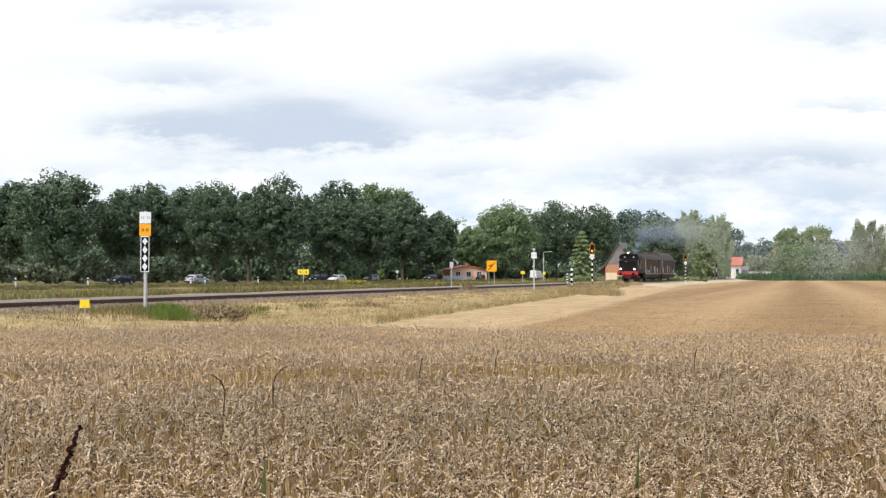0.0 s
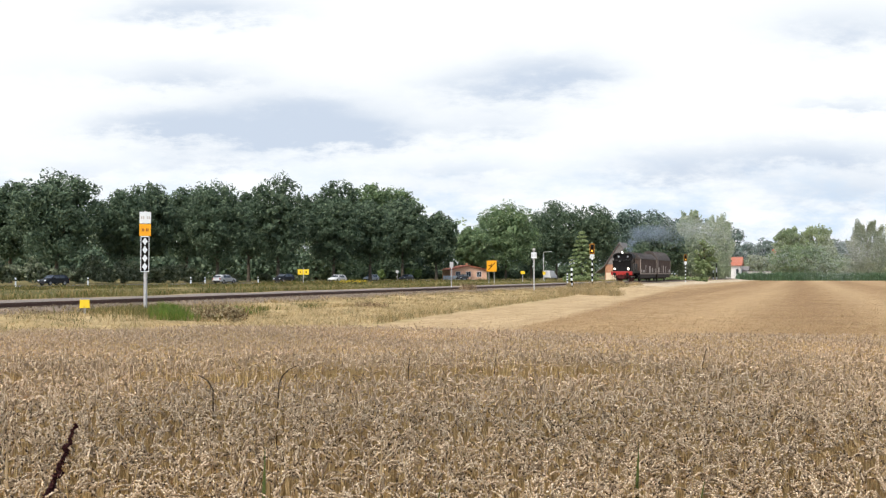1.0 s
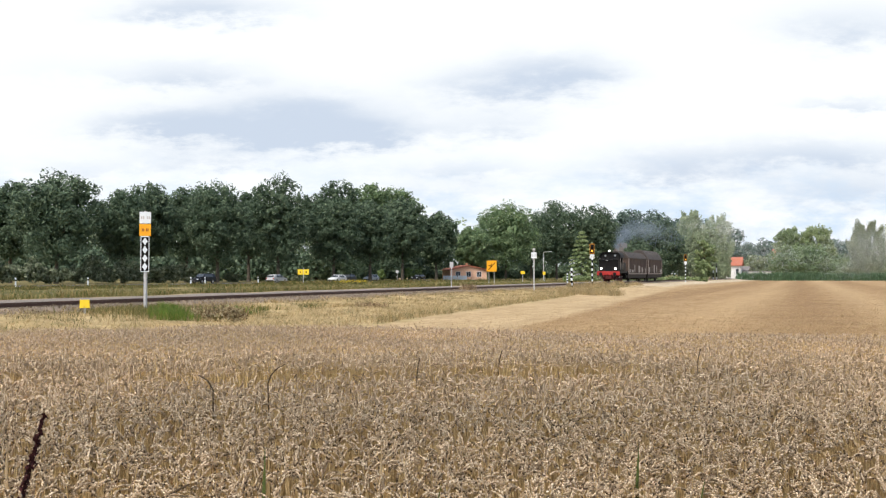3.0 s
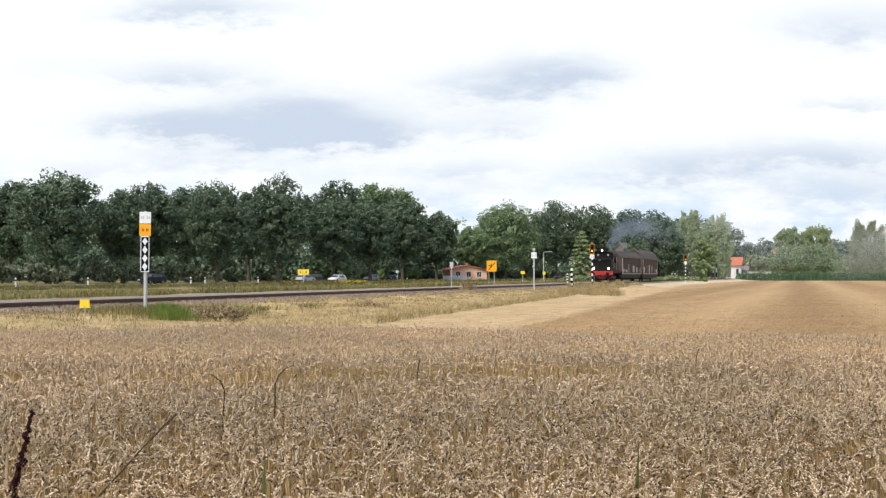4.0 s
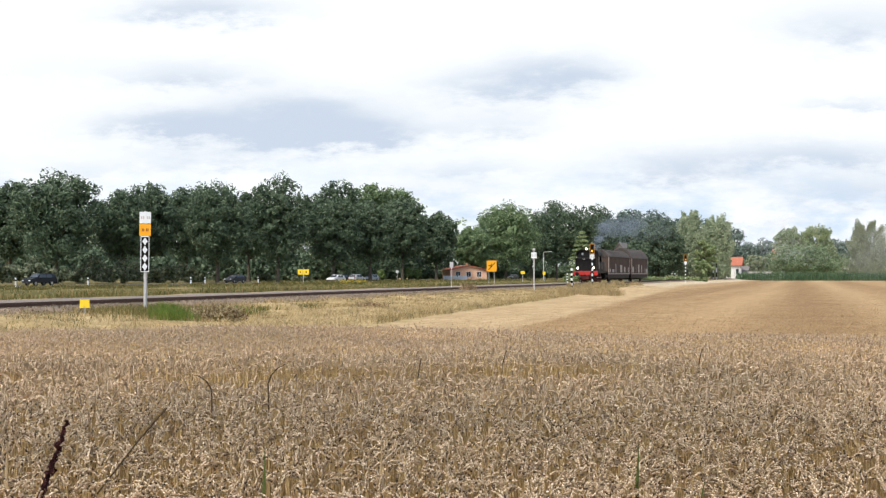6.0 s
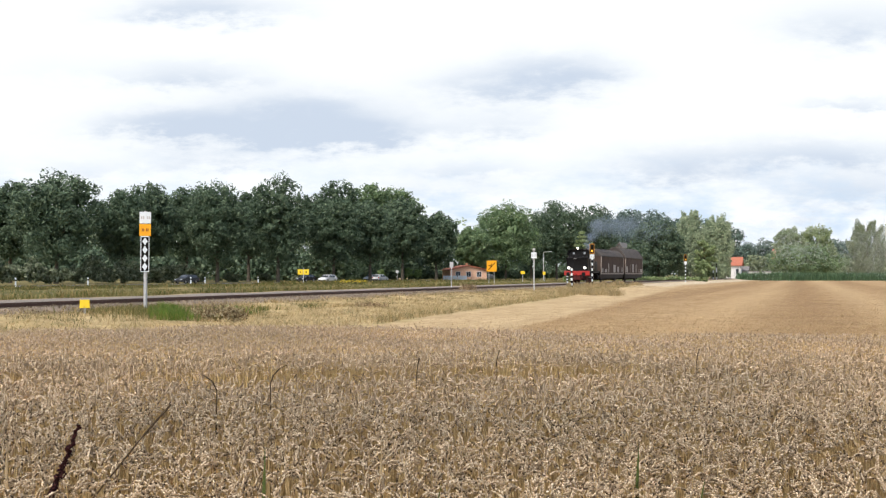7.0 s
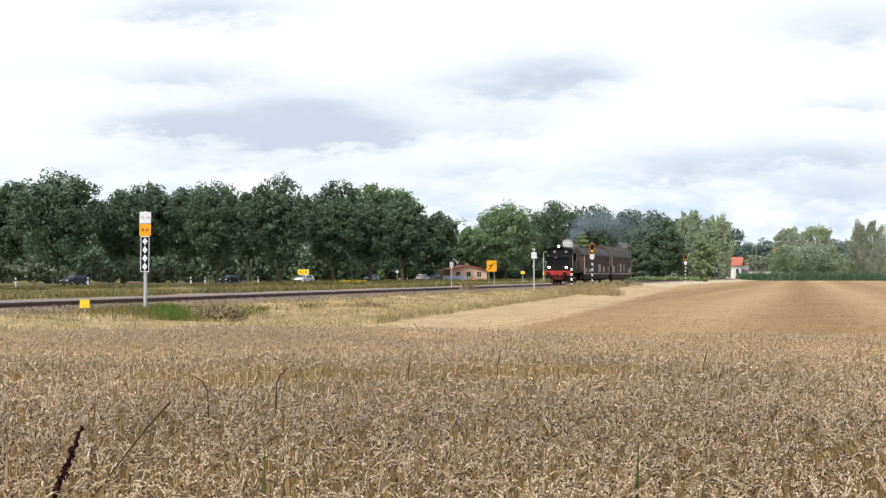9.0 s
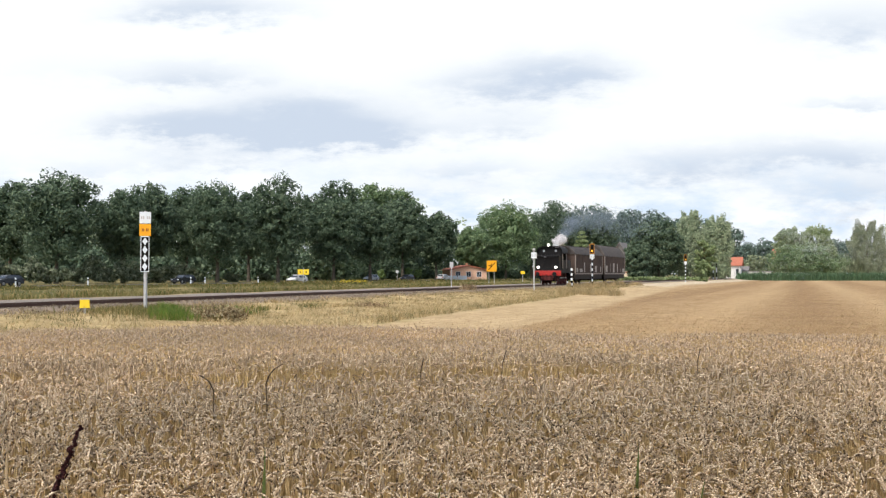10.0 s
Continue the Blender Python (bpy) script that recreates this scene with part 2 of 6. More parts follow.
def track_at(px, v=0.0):
    """The u at which the line v metres beside the track lies in the direction px."""
    k = (px - 784) / FOCAL
    o = TRACK_P + TN * v
    return (k * o.y - o.x) / (TD.x - k * TD.y)


PROFILE = [(-2600, 0.0), (-900, 0.0), (-300, 0.0), (-120, 0.0), (-60, 0.02), (-30, 0.05), (-16, 0.14), (-11, 0.36), (-9, 0.40), (-6, 0.41), (-4, 0.41), (-2.6, 0.40),
           (2.6, 0.33), (3.0, 0.30), (3.4, 0.28), (3.9, 0.25), (4.5, 0.21), (5.2, 0.16), (6, 0.11), (7, 0.07), (8, 0.04), (9, 0.03), (10, 0.02), (12, 0.0), (18, 0.0), (28, 0.0), (45, 0.0), (80, 0.0), (150, 0.0), (400, 0.0), (1200, 0.0), (3400, 0.0)]


def hummock(x, y, v):
    """Uneven relief of the bank beside the track."""
    if not 2.7 < v < 11:
        return 0.0
    k = min(1.0, (v - 2.7) / 1.2, (11 - v) / 4.0)
    return k * (0.17 * noise.noise((x * 0.55, y * 0.55, 0.0)) + 0.09 * noise.noise((x * 1.5, y * 1.5, 4.0)))


def ground_z(p):
    v = (p[0] - TRACK_P.x) * TN.x + (p[1] - TRACK_P.y) * TN.y
    for (a, za), (b, zb) in zip(PROFILE, PROFILE[1:]):
        if a <= v <= b:
            return za + (zb - za) * (v - a) / (b - a) + hummock(p[0], p[1], v)
    return 0.0


def ground_material():
    m, nt, p = nodes_of("ground")
    pos = nt.nodes.new("ShaderNodeNewGeometry").outputs["Position"]

    def along(vec, off):
        d = nt.nodes.new("ShaderNodeVectorMath")
        d.operation = "DOT_PRODUCT"
        d.inputs[1].default_value = vec
        nt.links.new(pos, d.inputs[0])
        return calc(nt, "ADD", d.outputs["Value"], off)
    v = along(TN, -TRACK_P.dot(TN))
    u = along(TD, -TRACK_P.dot(TD))
    wob = calc(nt, "MULTIPLY", calc(nt, "SUBTRACT", noise_of(nt, 0.25, 4, pos), 0.5), 3.0)
    tilted = calc(nt, "ADD", calc(nt, "ADD", v, calc(nt, "MULTIPLY", u, 0.105)), wob)
    lanes = nt.nodes.new("ShaderNodeCombineXYZ")
    nt.links.new(calc(nt, "MULTIPLY", v, 0.16), lanes.inputs[0])
    nt.links.new(calc(nt, "MULTIPLY", u, 0.004), lanes.inputs[1])
    lane = noise_of(nt, 1.0, 2, lanes.outputs[0])
    rows = nt.nodes.new("ShaderNodeCombineXYZ")
    nt.links.new(calc(nt, "MULTIPLY", v, 5.0), rows.inputs[0])
    nt.links.new(calc(nt, "MULTIPLY", u, 0.12), rows.inputs[1])
    row = noise_of(nt, 1.0, 3, rows.outputs[0])
    grain = noise_of(nt, 9.0, 5, pos, 0.7)
    patch = noise_of(nt, 0.12, 5, pos, 0.6)
    clods = noise_of(nt, 1.3, 8, pos, 0.8)
    swath = noise_of(nt, 0.22, 5, pos, 0.65)
    stub = ramp(nt, lane, [(0.42, (0.25, 0.165, 0.088)), (0.5, (0.36, 0.25, 0.138)), (0.56, (0.51, 0.385, 0.225))])
    stub = mixed(nt, 0.4, stub, ramp(nt, swath, [(0.42, (0.23, 0.15, 0.08)), (0.5, (0.36, 0.25, 0.138)), (0.58, (0.53, 0.40, 0.235))]))
    stub = mixed(nt, 0.24, stub, ramp(nt, row, [(0.42, (0.20, 0.13, 0.068)), (0.56, (0.55, 0.42, 0.245))]))
    stub = mixed(nt, 0.42, stub, ramp(nt, clods, [(0.43, (0.22, 0.15, 0.078)), (0.5, (0.38, 0.265, 0.148)), (0.57, (0.60, 0.46, 0.27))]))
    t = calc(nt, "ADD", calc(nt, "ADD", v, calc(nt, "MULTIPLY", u, 0.041)), calc(nt, "ADD", calc(nt, "MULTIPLY", wob, 0.4), -24.1))

    def band(off, wid):
        q = calc(nt, "DIVIDE", calc(nt, "SUBTRACT", t, off), wid)
        return calc(nt, "EXPONENT", calc(nt, "MULTIPLY", calc(nt, "MULTIPLY", q, q), -1.0))
    for off, wid, col, amount in ((0.0, 1.5, (0.24, 0.155, 0.082), 0.55), (3.8, 1.5, (0.58, 0.45, 0.27), 0.5), (-3.4, 1.3, (0.55, 0.42, 0.25), 0.45), (8.0, 1.6, (0.27, 0.18, 0.095), 0.4), (-8.5, 1.2, (0.26, 0.17, 0.09), 0.4)):
        stub = mixed(nt, calc(nt, "MULTIPLY", band(off, wid), amount), stub, col)
    pale = mixed(nt, 0.5, ramp(nt, swath, [(0.42, (0.38, 0.29, 0.17)), (0.58, (0.56, 0.45, 0.29))]), ramp(nt, row, [(0.42, (0.37, 0.275, 0.16)), (0.58, (0.57, 0.46, 0.29))]))
    pale = mixed(nt, 0.25, pale, ramp(nt, clods, [(0.43, (0.28, 0.21, 0.12)), (0.57, (0.62, 0.50, 0.32))]))
    grass = ramp(nt, patch, [(0.35, (0.32, 0.27, 0.12)), (0.5, (0.48, 0.37, 0.19)), (0.7, (0.58, 0.46, 0.25))])
    grass = mixed(nt, 0.4, grass, ramp(nt, grain, [(0.3, (0.14, 0.11, 0.05)), (0.7, (0.52, 0.42, 0.22))]))
    tuft = noise_of(nt, 0.9, 5, pos, 0.65)
    grass = mixed(nt, 0.5, grass, ramp(nt, tuft, [(0.36, (0.19, 0.17, 0.07)), (0.46, (0.34, 0.255, 0.13)), (0.54, (0.50, 0.39, 0.21)), (0.66, (0.60, 0.49, 0.29))]))
    gravel = ramp(nt, grain, [(0.3, (0.165, 0.142, 0.122)), (0.7, (0.295, 0.262, 0.23))])
    strip = calc(nt, "ADD", v, calc(nt, "MULTIPLY", wob, 0.5))
    grass = mixed(nt, calc(nt, "MULTIPLY", smooth(nt, strip, -10.6, -9.4), smooth(nt, strip, 3.0, 2.3)), grass, gravel)
    field = mixed(nt, smooth(nt, strip, -12.0, -10.0), ramp(nt, patch, [(0.4, (0.10, 0.10, 0.04)), (0.55, (0.20, 0.17, 0.075)), (0.68, (0.34, 0.27, 0.13))]), grass)
    stub = mixed(nt, 1.0, stub, (0.87, 0.825, 0.765), "MULTIPLY")
    pale = mixed(nt, 1.0, pale, (0.96, 0.92, 0.85), "MULTIPLY")
    col = mixed(nt, smooth(nt, tilted, 6.2, 7.0), field, pale)
    col = mixed(nt, smooth(nt, calc(nt, "SUBTRACT", tilted, calc(nt, "MULTIPLY", wob, 0.65)), 11.2, 12.1), col, stub)
    sandy = calc(nt, "MULTIPLY", smooth(nt, u, 14, 34), calc(nt, "MULTIPLY", smooth(nt, strip, 2.4, 3.2), smooth(nt, strip, 8.5, 6.0)))
    col = mixed(nt, sandy, col, ramp(nt, clods, [(0.42, (0.40, 0.33, 0.22)), (0.58, (0.62, 0.53, 0.38))]))
    nt.links.new(col, p.inputs["Base Color"])
    p.inputs["Roughness"].default_value = 0.95
    p.inputs["Specular IOR Level"].default_value = 0.1
    b = nt.nodes.new("ShaderNodeBump")
    b.inputs["Strength"].default_value, b.inputs["Distance"].default_value = 0.6, 0.06
    nt.links.new(grain, b.inputs["Height"])
    nt.links.new(b.outputs[0], p.inputs["Normal"])
    return m


def build_ground():
    us = [-2600, -1200, -600, -300, -180] + list(range(-140, -90, 4)) + [-90 + 0.7 * i for i in range(165)] + list(range(26, 161, 4)) + [180, 220, 280, 400, 800, 1500, 2600]
    verts, tris = [], []
    for u in us:
        for v, z in PROFILE:
            p = on_track(u, v, z)
            j = noise.noise((p.x * 0.2, p.y * 0.2, 0.0)) * 0.05 if -14 < v < -2.5 and abs(u) < 150 else 0
            verts.append((p.x, p.y, z + j + hummock(p.x, p.y, v)))
    w = len(PROFILE)
    for i in range(len(us) - 1):
        for k in range(w - 1):
            a = i * w + k
            tris += [(a, a + 1, a + w + 1), (a, a + w + 1, a + w)]
    ob = new("ground", np_mesh("ground", verts, [t[::-1] for t in tris], ground_material()))
    for f in ob.data.polygons:
        f.use_smooth = True
    tagged(ob, "harvested stubble field with dry grass verge along the railway", "ground", kind="structure")


def ballast_material():
    m, nt, p = nodes_of("ballast")
    vor = nt.nodes.new("ShaderNodeTexVoronoi")
    vor.inputs["Scale"].default_value = 16
    nt.links.new(nt.nodes.new("ShaderNodeTexCoord").outputs["Object"], vor.inputs["Vector"])
    col = mixed(nt, 0.5, ramp(nt, vor.outputs["Color"], [(0.2, (0.11, 0.08, 0.056)), (0.8, (0.31, 0.24, 0.175))]),
                ramp(nt, noise_of(nt, 0.8, 5), [(0.35, (0.13, 0.105, 0.075)), (0.65, (0.32, 0.26, 0.18))]))
    nt.links.new(col, p.inputs["Base Color"])
    p.inputs["Roughness"].default_value = 0.95
    b = nt.nodes.new("ShaderNodeBump")
    b.inputs["Strength"].default_value, b.inputs["Distance"].default_value = 1.0, 0.04
    nt.links.new(vor.outputs["Distance"], b.inputs["Height"])
    nt.links.new(b.outputs[0], p.inputs["Normal"])
    return m


def build_stones():
    """Loose ballast stones on the shoulder."""
    rng = np.random.default_rng(8)
    n = 9000
    u = -85 + 110 * rng.random(n) ** 1.5
    v = rng.uniform(0.9, 3.5, n)
    z = np.interp(v, [0.9, 1.75, 2.6, 3.5], [0.475, 0.475, 0.33, 0.28])
    c = np.stack([TRACK_P.x + TD.x * u + TN.x * v, TRACK_P.y + TD.y * u + TN.y * v, z + 0.01], 1)
    a = rng.normal(0, 1, (n, 4, 3))
    a = a / np.linalg.norm(a, axis=2)[:, :, None] * rng.uniform(0.025, 0.06, n)[:, None, None]
    blk = c[:, None] + a
    t = np.array([(0, 1, 2), (0, 2, 3), (0, 3, 1), (1, 3, 2)])
    tris = (t[None] + (np.arange(n) * 4)[:, None, None]).reshape(-1, 3)
    mat = plant("ballast_stone", [(0.0, (0.10, 0.07, 0.05)), (0.6, (0.235, 0.18, 0.13)), (1.0, (0.42, 0.35, 0.27))], 0.9, 0.0)
    tagged(new("ballast_stones", np_mesh("ballast_stones", blk.reshape(-1, 3), tris, mat)), "loose grey-brown ballast stones beside the rails", "stones", kind="stuff")


def build_track():
    rail = thing("railway_track", "single railway track with rusty rails on grey ballast", "railway track",
                 pose(TRACK_P.x, TRACK_P.y, 0, 0, 0, TRACK_TURN), kind="structure")
    u0, u1 = -110, 420
    prof = [(-2.9, 0.36), (-1.75, 0.475), (1.75, 0.475), (2.9, 0.26), (2.9, 0.1), (-2.9, 0.1)]
    part("ballast_bed", loft([[(x, y, z) for x, z in prof] for y in (u0, u1)]), ballast_material(), rail)
    head = [(-0.07, 0), (-0.07, 0.02), (-0.012, 0.04), (-0.012, 0.11), (-0.036, 0.12), (-0.036, 0.155), (0.036, 0.155), (0.036, 0.12), (0.012, 0.11), (0.012, 0.04), (0.07, 0.02), (0.07, 0)]
    for side in (-0.7525, 0.7525):
        part("rail", loft([[(side + x, y, RAIL_Z - 0.155 + z) for x, z in head] for y in (u0, u1)]), RAIL_STEEL, rail)
    one = part("sleeper", box(-1.3, 1.3, -0.13, 0.13, 0.36, RAIL_Z - 0.098, 0.01), SLEEPER_WOOD, rail)
    one.location.y = -80
    for i in range(1, 280):
        o = one.copy()
        scene.collection.objects.link(o)
        o.location.y = -80 + 0.65 * i


# ---------------- wheat ----------------
def wheat_band(rng, y0, y1, density, ears, stalks, label):
    """Ripe wheat between two distances from the eye; ears in more or fewer pieces."""
    n = int((y1 - y0) * 2 * (0.49 * y1 + 0.6) * density)
    y = rng.uniform(y0, y1, n)
    x = rng.uniform(-1, 1, n) * (0.49 * y1 + 0.6)
    keep = np.abs(x) < 0.49 * y + 0.5
    lane = 8.3 + 0.05 * x + 0.12 * np.sin(x * 0.8)
    gap = np.where((x > -2.6) & (x < 1.7), 0.46, 0.16) + 0.08 * np.sin(x * 3.1)
    keep &= ~((np.abs(y - lane) < gap) & (rng.random(n) < 0.94))
    keep &= y < np.maximum(13.5, 15.9 - 2.3 * ((x / y * FOCAL + 284) / 600) ** 2) + 0.2 * np.sin(x * 1.7)
    x, y = x[keep], y[keep]
    n = len(x)
    h = 0.80 + rng.normal(0, {"kernels": 0.034, "mid": 0.024, "far": 0.013}[ears], n) + (0.022 if ears == "kernels" else 0.018 if ears == "mid" else 0.012) * np.sin(x * 0.9 + 1.3) * np.cos(y * 0.7) + 0.012 * np.sin(x * 2.3 + y * 1.9)
    az = rng.uniform(0, 2 * np.pi, n)
    lean = np.abs(rng.normal(0.0, 0.07, n))
    dirx, diry = np.cos(az), np.sin(az)
    foot = np.stack([x, y, np.zeros(n)], 1)
    neck = np.stack([x + dirx * lean, y + diry * lean, h], 1)
    # ear: arcs over from the neck
    nod = rng.random(n) < 0.66
    a0 = np.where(nod, rng.uniform(0.4, 1.5, n), rng.uniform(0.0, 0.5, n))
    bend = np.where(nod, rng.uniform(1.0, 2.1, n), rng.uniform(0.0, 1.0, n))
    length = rng.uniform(0.072, 0.104, n) * {"kernels": 1.0, "mid": 0.70, "far": 0.42}[ears]
    azb = az + rng.normal(0, 0.5, n)
    ex, ey = np.cos(azb), np.sin(azb)

    def arc(f):
        """Place and direction on the ear's axis at the part f (0 to 1)."""
        k = 6
        p = neck.copy()
        for i in range(k):
            ff = f * (i + 0.5) / k
            ang = a0 + bend * ff
            st = (length * f / k)[:, None] if isinstance(f, np.ndarray) else (length * f / k)[:, None]
            p = p + st * np.stack([np.sin(ang) * ex, np.sin(ang) * ey, np.cos(ang)], 1)
        ang = a0 + bend * f
        return p, np.stack([np.sin(ang) * ex, np.sin(ang) * ey, np.cos(ang)], 1)
    V, T, S_V, S_T = [], [], [], []
    side = np.stack([-ey, ex, np.zeros(n)], 1)
    count = 0
    if ears == "kernels":
        pairs = 8
        for i in range(pairs):
            f = (i + 0.5) / pairs
            p, d = arc(f)
            nrm = np.cross(side, d)
            size = (0.0106 * (1 - 0.35 * abs(f - 0.4)) * (length / 0.096))[:, None]
            for sgn in (-1, 1):
                twist = side * np.cos(f * 1.2) + nrm * np.sin(f * 1.2)
                out = twist * sgn
                c = p + out * 0.0048
                tip = c + d * size * 1.1 + out * 0.0052
                low = c - d * size * 0.7
                o2 = np.cross(d, out)
                ring = [c + out * 0.0048, c - out * 0.0030 + o2 * 0.0052, c - out * 0.0030 - o2 * 0.0052]
                V.append(np.stack([low, *ring, tip], 1))
        blk = np.concatenate(V, 1)
        per = blk.shape[1]
        base = []
        for q in range(per // 5):
            o = q * 5
            for k in range(3):
                a, b = o + 1 + k, o + 1 + (k + 1) % 3
                base += [(o, b, a), (o + 4, a, b)]
        base = np.array(base)
        verts = blk.reshape(-1, 3)
        tris = (base[None] + (np.arange(n) * per)[:, None, None]).reshape(-1, 3)
    else:
        seg, ring_n = (4, 3) if ears == "mid" else (2, 2)
        rings = []
        for i in range(seg + 1):
            f = i / seg
            p, d = arc(f)
            nrm = np.cross(side, d)
            r = (0.0066 if ears == "mid" else 0.0052) * (0.45 + 1.1 * f if f < 0.5 else 1.0 - 0.75 * (f - 0.5) * 2)
            r = r * (1.25 if i % 2 else 0.85)
            for k in range(ring_n):
                t = 2 * np.pi * k / ring_n + 0.5 * i
                rings.append(p + r * (np.cos(t) * side + np.sin(t) * nrm))
        blk = np.stack(rings, 1)
        per = blk.shape[1]
        base = []
        for i in range(seg):
            for k in range(ring_n if ring_n > 2 else 1):
                a, b = i * ring_n + k, i * ring_n + (k + 1) % ring_n
                base += [(a, b, b + ring_n), (a, b + ring_n, a + ring_n)]
        base = np.array(base)
        verts = blk.reshape(-1, 3)
        tris = (base[None] + (np.arange(n) * per)[:, None, None]).reshape(-1, 3)
    ob = new("wheat_ears", np_mesh("wheat_ears", verts, tris, {"kernels": WHEAT_EAR, "mid": WHEAT_EAR_LIT, "far": WHEAT_EAR_FAR}[ears]))
    tagged(ob, label, "wheat", kind="stuff")
    # stalks: thin three-sided straws, bent once, and a dry leaf on every second
    mid = foot * 0.4 + neck * 0.6 - np.stack([dirx, diry, 0 * dirx], 1) * (lean * 0.25)[:, None]
    wdt = 0.0021 if ears != "far" else 0.0024
    pts = []
    joints = (foot, mid, neck) if ears == "kernels" else (foot, neck)
    for q in joints:
        for k in range(3):
            t = 2 * np.pi * k / 3
            pts.append(q + np.array([np.cos(t), np.sin(t), 0]) * wdt)
    blk = np.stack(pts, 1)
    base = []
    for i in range(len(joints) - 1):
        for k in range(1 if ears == "far" else 3):
            a, b = i * 3 + k, i * 3 + (k + 1) % 3
            base += [(a, b, b + 3), (a, b + 3, a + 3)]
    base = np.array(base)
    verts = blk.reshape(-1, 3)
    tris = (base[None] + (np.arange(n) * 3 * len(joints))[:, None, None]).reshape(-1, 3)
    # leaves
    sel = rng.random(n) < stalks
    f0 = rng.uniform(0.45, 0.85, sel.sum())[:, None]
    st = foot[sel] * (1 - f0) + neck[sel] * f0
    la = rng.uniform(0, 2 * np.pi, sel.sum())
    ld = np.stack([np.cos(la), np.sin(la), np.zeros(len(la))], 1)
    lw = np.stack([-np.sin(la), np.cos(la), np.zeros(len(la))], 1) * 0.005
    up = np.array([0, 0, 1.0])
    l1 = st + ld * 0.06 + up * 0.05
    l2 = st + ld * 0.14 + up * rng.uniform(-0.08, 0.05, len(la))[:, None]
    leaf = np.stack([st - lw * 0.5, st + lw * 0.5, l1 + lw, l1 - lw, l2], 1)
    lt = np.array([(0, 1, 2), (0, 2, 3), (3, 2, 4)])
    off = len(verts)
    verts = np.concatenate([verts, leaf.reshape(-1, 3)])
    tris = np.concatenate([tris, (lt[None] + (np.arange(len(la)) * 5)[:, None, None]).reshape(-1, 3) + off])
    ob = new("wheat_straw", np_mesh("wheat_straw", verts, tris, WHEAT_STRAW))
    tagged(ob, "dry golden stalks and leaves of ripe wheat", "wheat", kind="stuff")


def build_wheat():
    rng = np.random.default_rng(5)
    wheat_band(rng, 3.3, 6.1, 290, "kernels", 0.3, "ripe bent brownish wheat ears standing close to the path")
    wheat_band(rng, 6.1, 10.0, 560, "mid", 0.3, "ripe brownish wheat ears in the standing field")
    wheat_band(rng, 10.0, 16.2, 860, "far", 0.12, "ripe brownish wheat ears at the far edge of the crop")
    # straw added in the lane, coloured as if sunlit
    n = 2600
    x = rng.uniform(-2.7, 1.8, n)
    y = 8.3 + 0.05 * x + 0.12 * np.sin(x * 0.8) + rng.uniform(-0.5, 0.6, n)
    blades("leaning_straw", np.stack([x, y, np.zeros(n)], 1), 0.86, 0.006, LIT_STRAW, "leaning straw along the tractor lane, sunlit gold put into its colour", "straw", rng, 0.12)
    n = 26000
    x, y = rng.uniform(-16, 16, n), rng.uniform(1.9, 15.0, n)
    k = (np.abs(x) > 0.49 * y + 0.5) & (y > 3.0) & (y < 13.8)
    blades("wheat_margin", np.stack([x[k], y[k], 0 * x[k]], 1), 0.86, 0.008, WHEAT_EAR_FAR, "ripe wheat of the same field to the sides", "wheat", rng, 0.12)


# ---------------- grass ----------------
def blades(name, pts, hgt, wid, mat, label, category, rng, lean=0.35):
    n = len(pts)
    az = rng.uniform(0, 2 * np.pi, n)
    w = np.stack([np.cos(az), np.sin(az), 0 * az], 1) * (wid * rng.uniform(0.6, 1.4, n))[:, None]
    a2 = rng.uniform(0, 2 * np.pi, n)
    hh = hgt * rng.uniform(0.5, 1.25, n)
    bend = np.stack([np.cos(a2) * lean * hh, np.sin(a2) * lean * hh, hh], 1) * rng.uniform(0.7, 1, n)[:, None]
    mid = pts + bend * np.array([0.3, 0.3, 0.6])
    blk = np.stack([pts - w, pts + w, mid + w * 0.7, mid - w * 0.7, pts + bend], 1)
    t = np.array([(0, 1, 2), (0, 2, 3), (3, 2, 4)])
    tris = (t[None] + (np.arange(n) * 5)[:, None, None]).reshape(-1, 3)
    ob = new(name, np_mesh(name, blk.reshape(-1, 3), tris, mat))
    return tagged(ob, label, category, kind="stuff")


def strip_points(rng, n, u0, u1, v0, v1, clump=0.0, near=1.0):
    u = u0 + (u1 - u0) * rng.random(n) ** near
    lo, hi = (v0(u), v1(u)) if callable(v0) else (np.full(n, v0), np.full(n, v1))
    v = lo + (hi - lo) * rng.random(n)
    x = TRACK_P.x + TD.x * u + TN.x * v
    y = TRACK_P.y + TD.y * u + TN.y * v
    if clump:
        d = np.array([noise.noise((a * clump, b * clump, 3.1)) for a, b in zip(x, y)])
        k = d > -0.12 + 0.25 * (rng.random(n) - 0.5)
        x, y = x[k], y[k]
    z = np.array([ground_z(p) for p in zip(x, y)]) - 0.01
    return np.stack([x, y, z], 1)


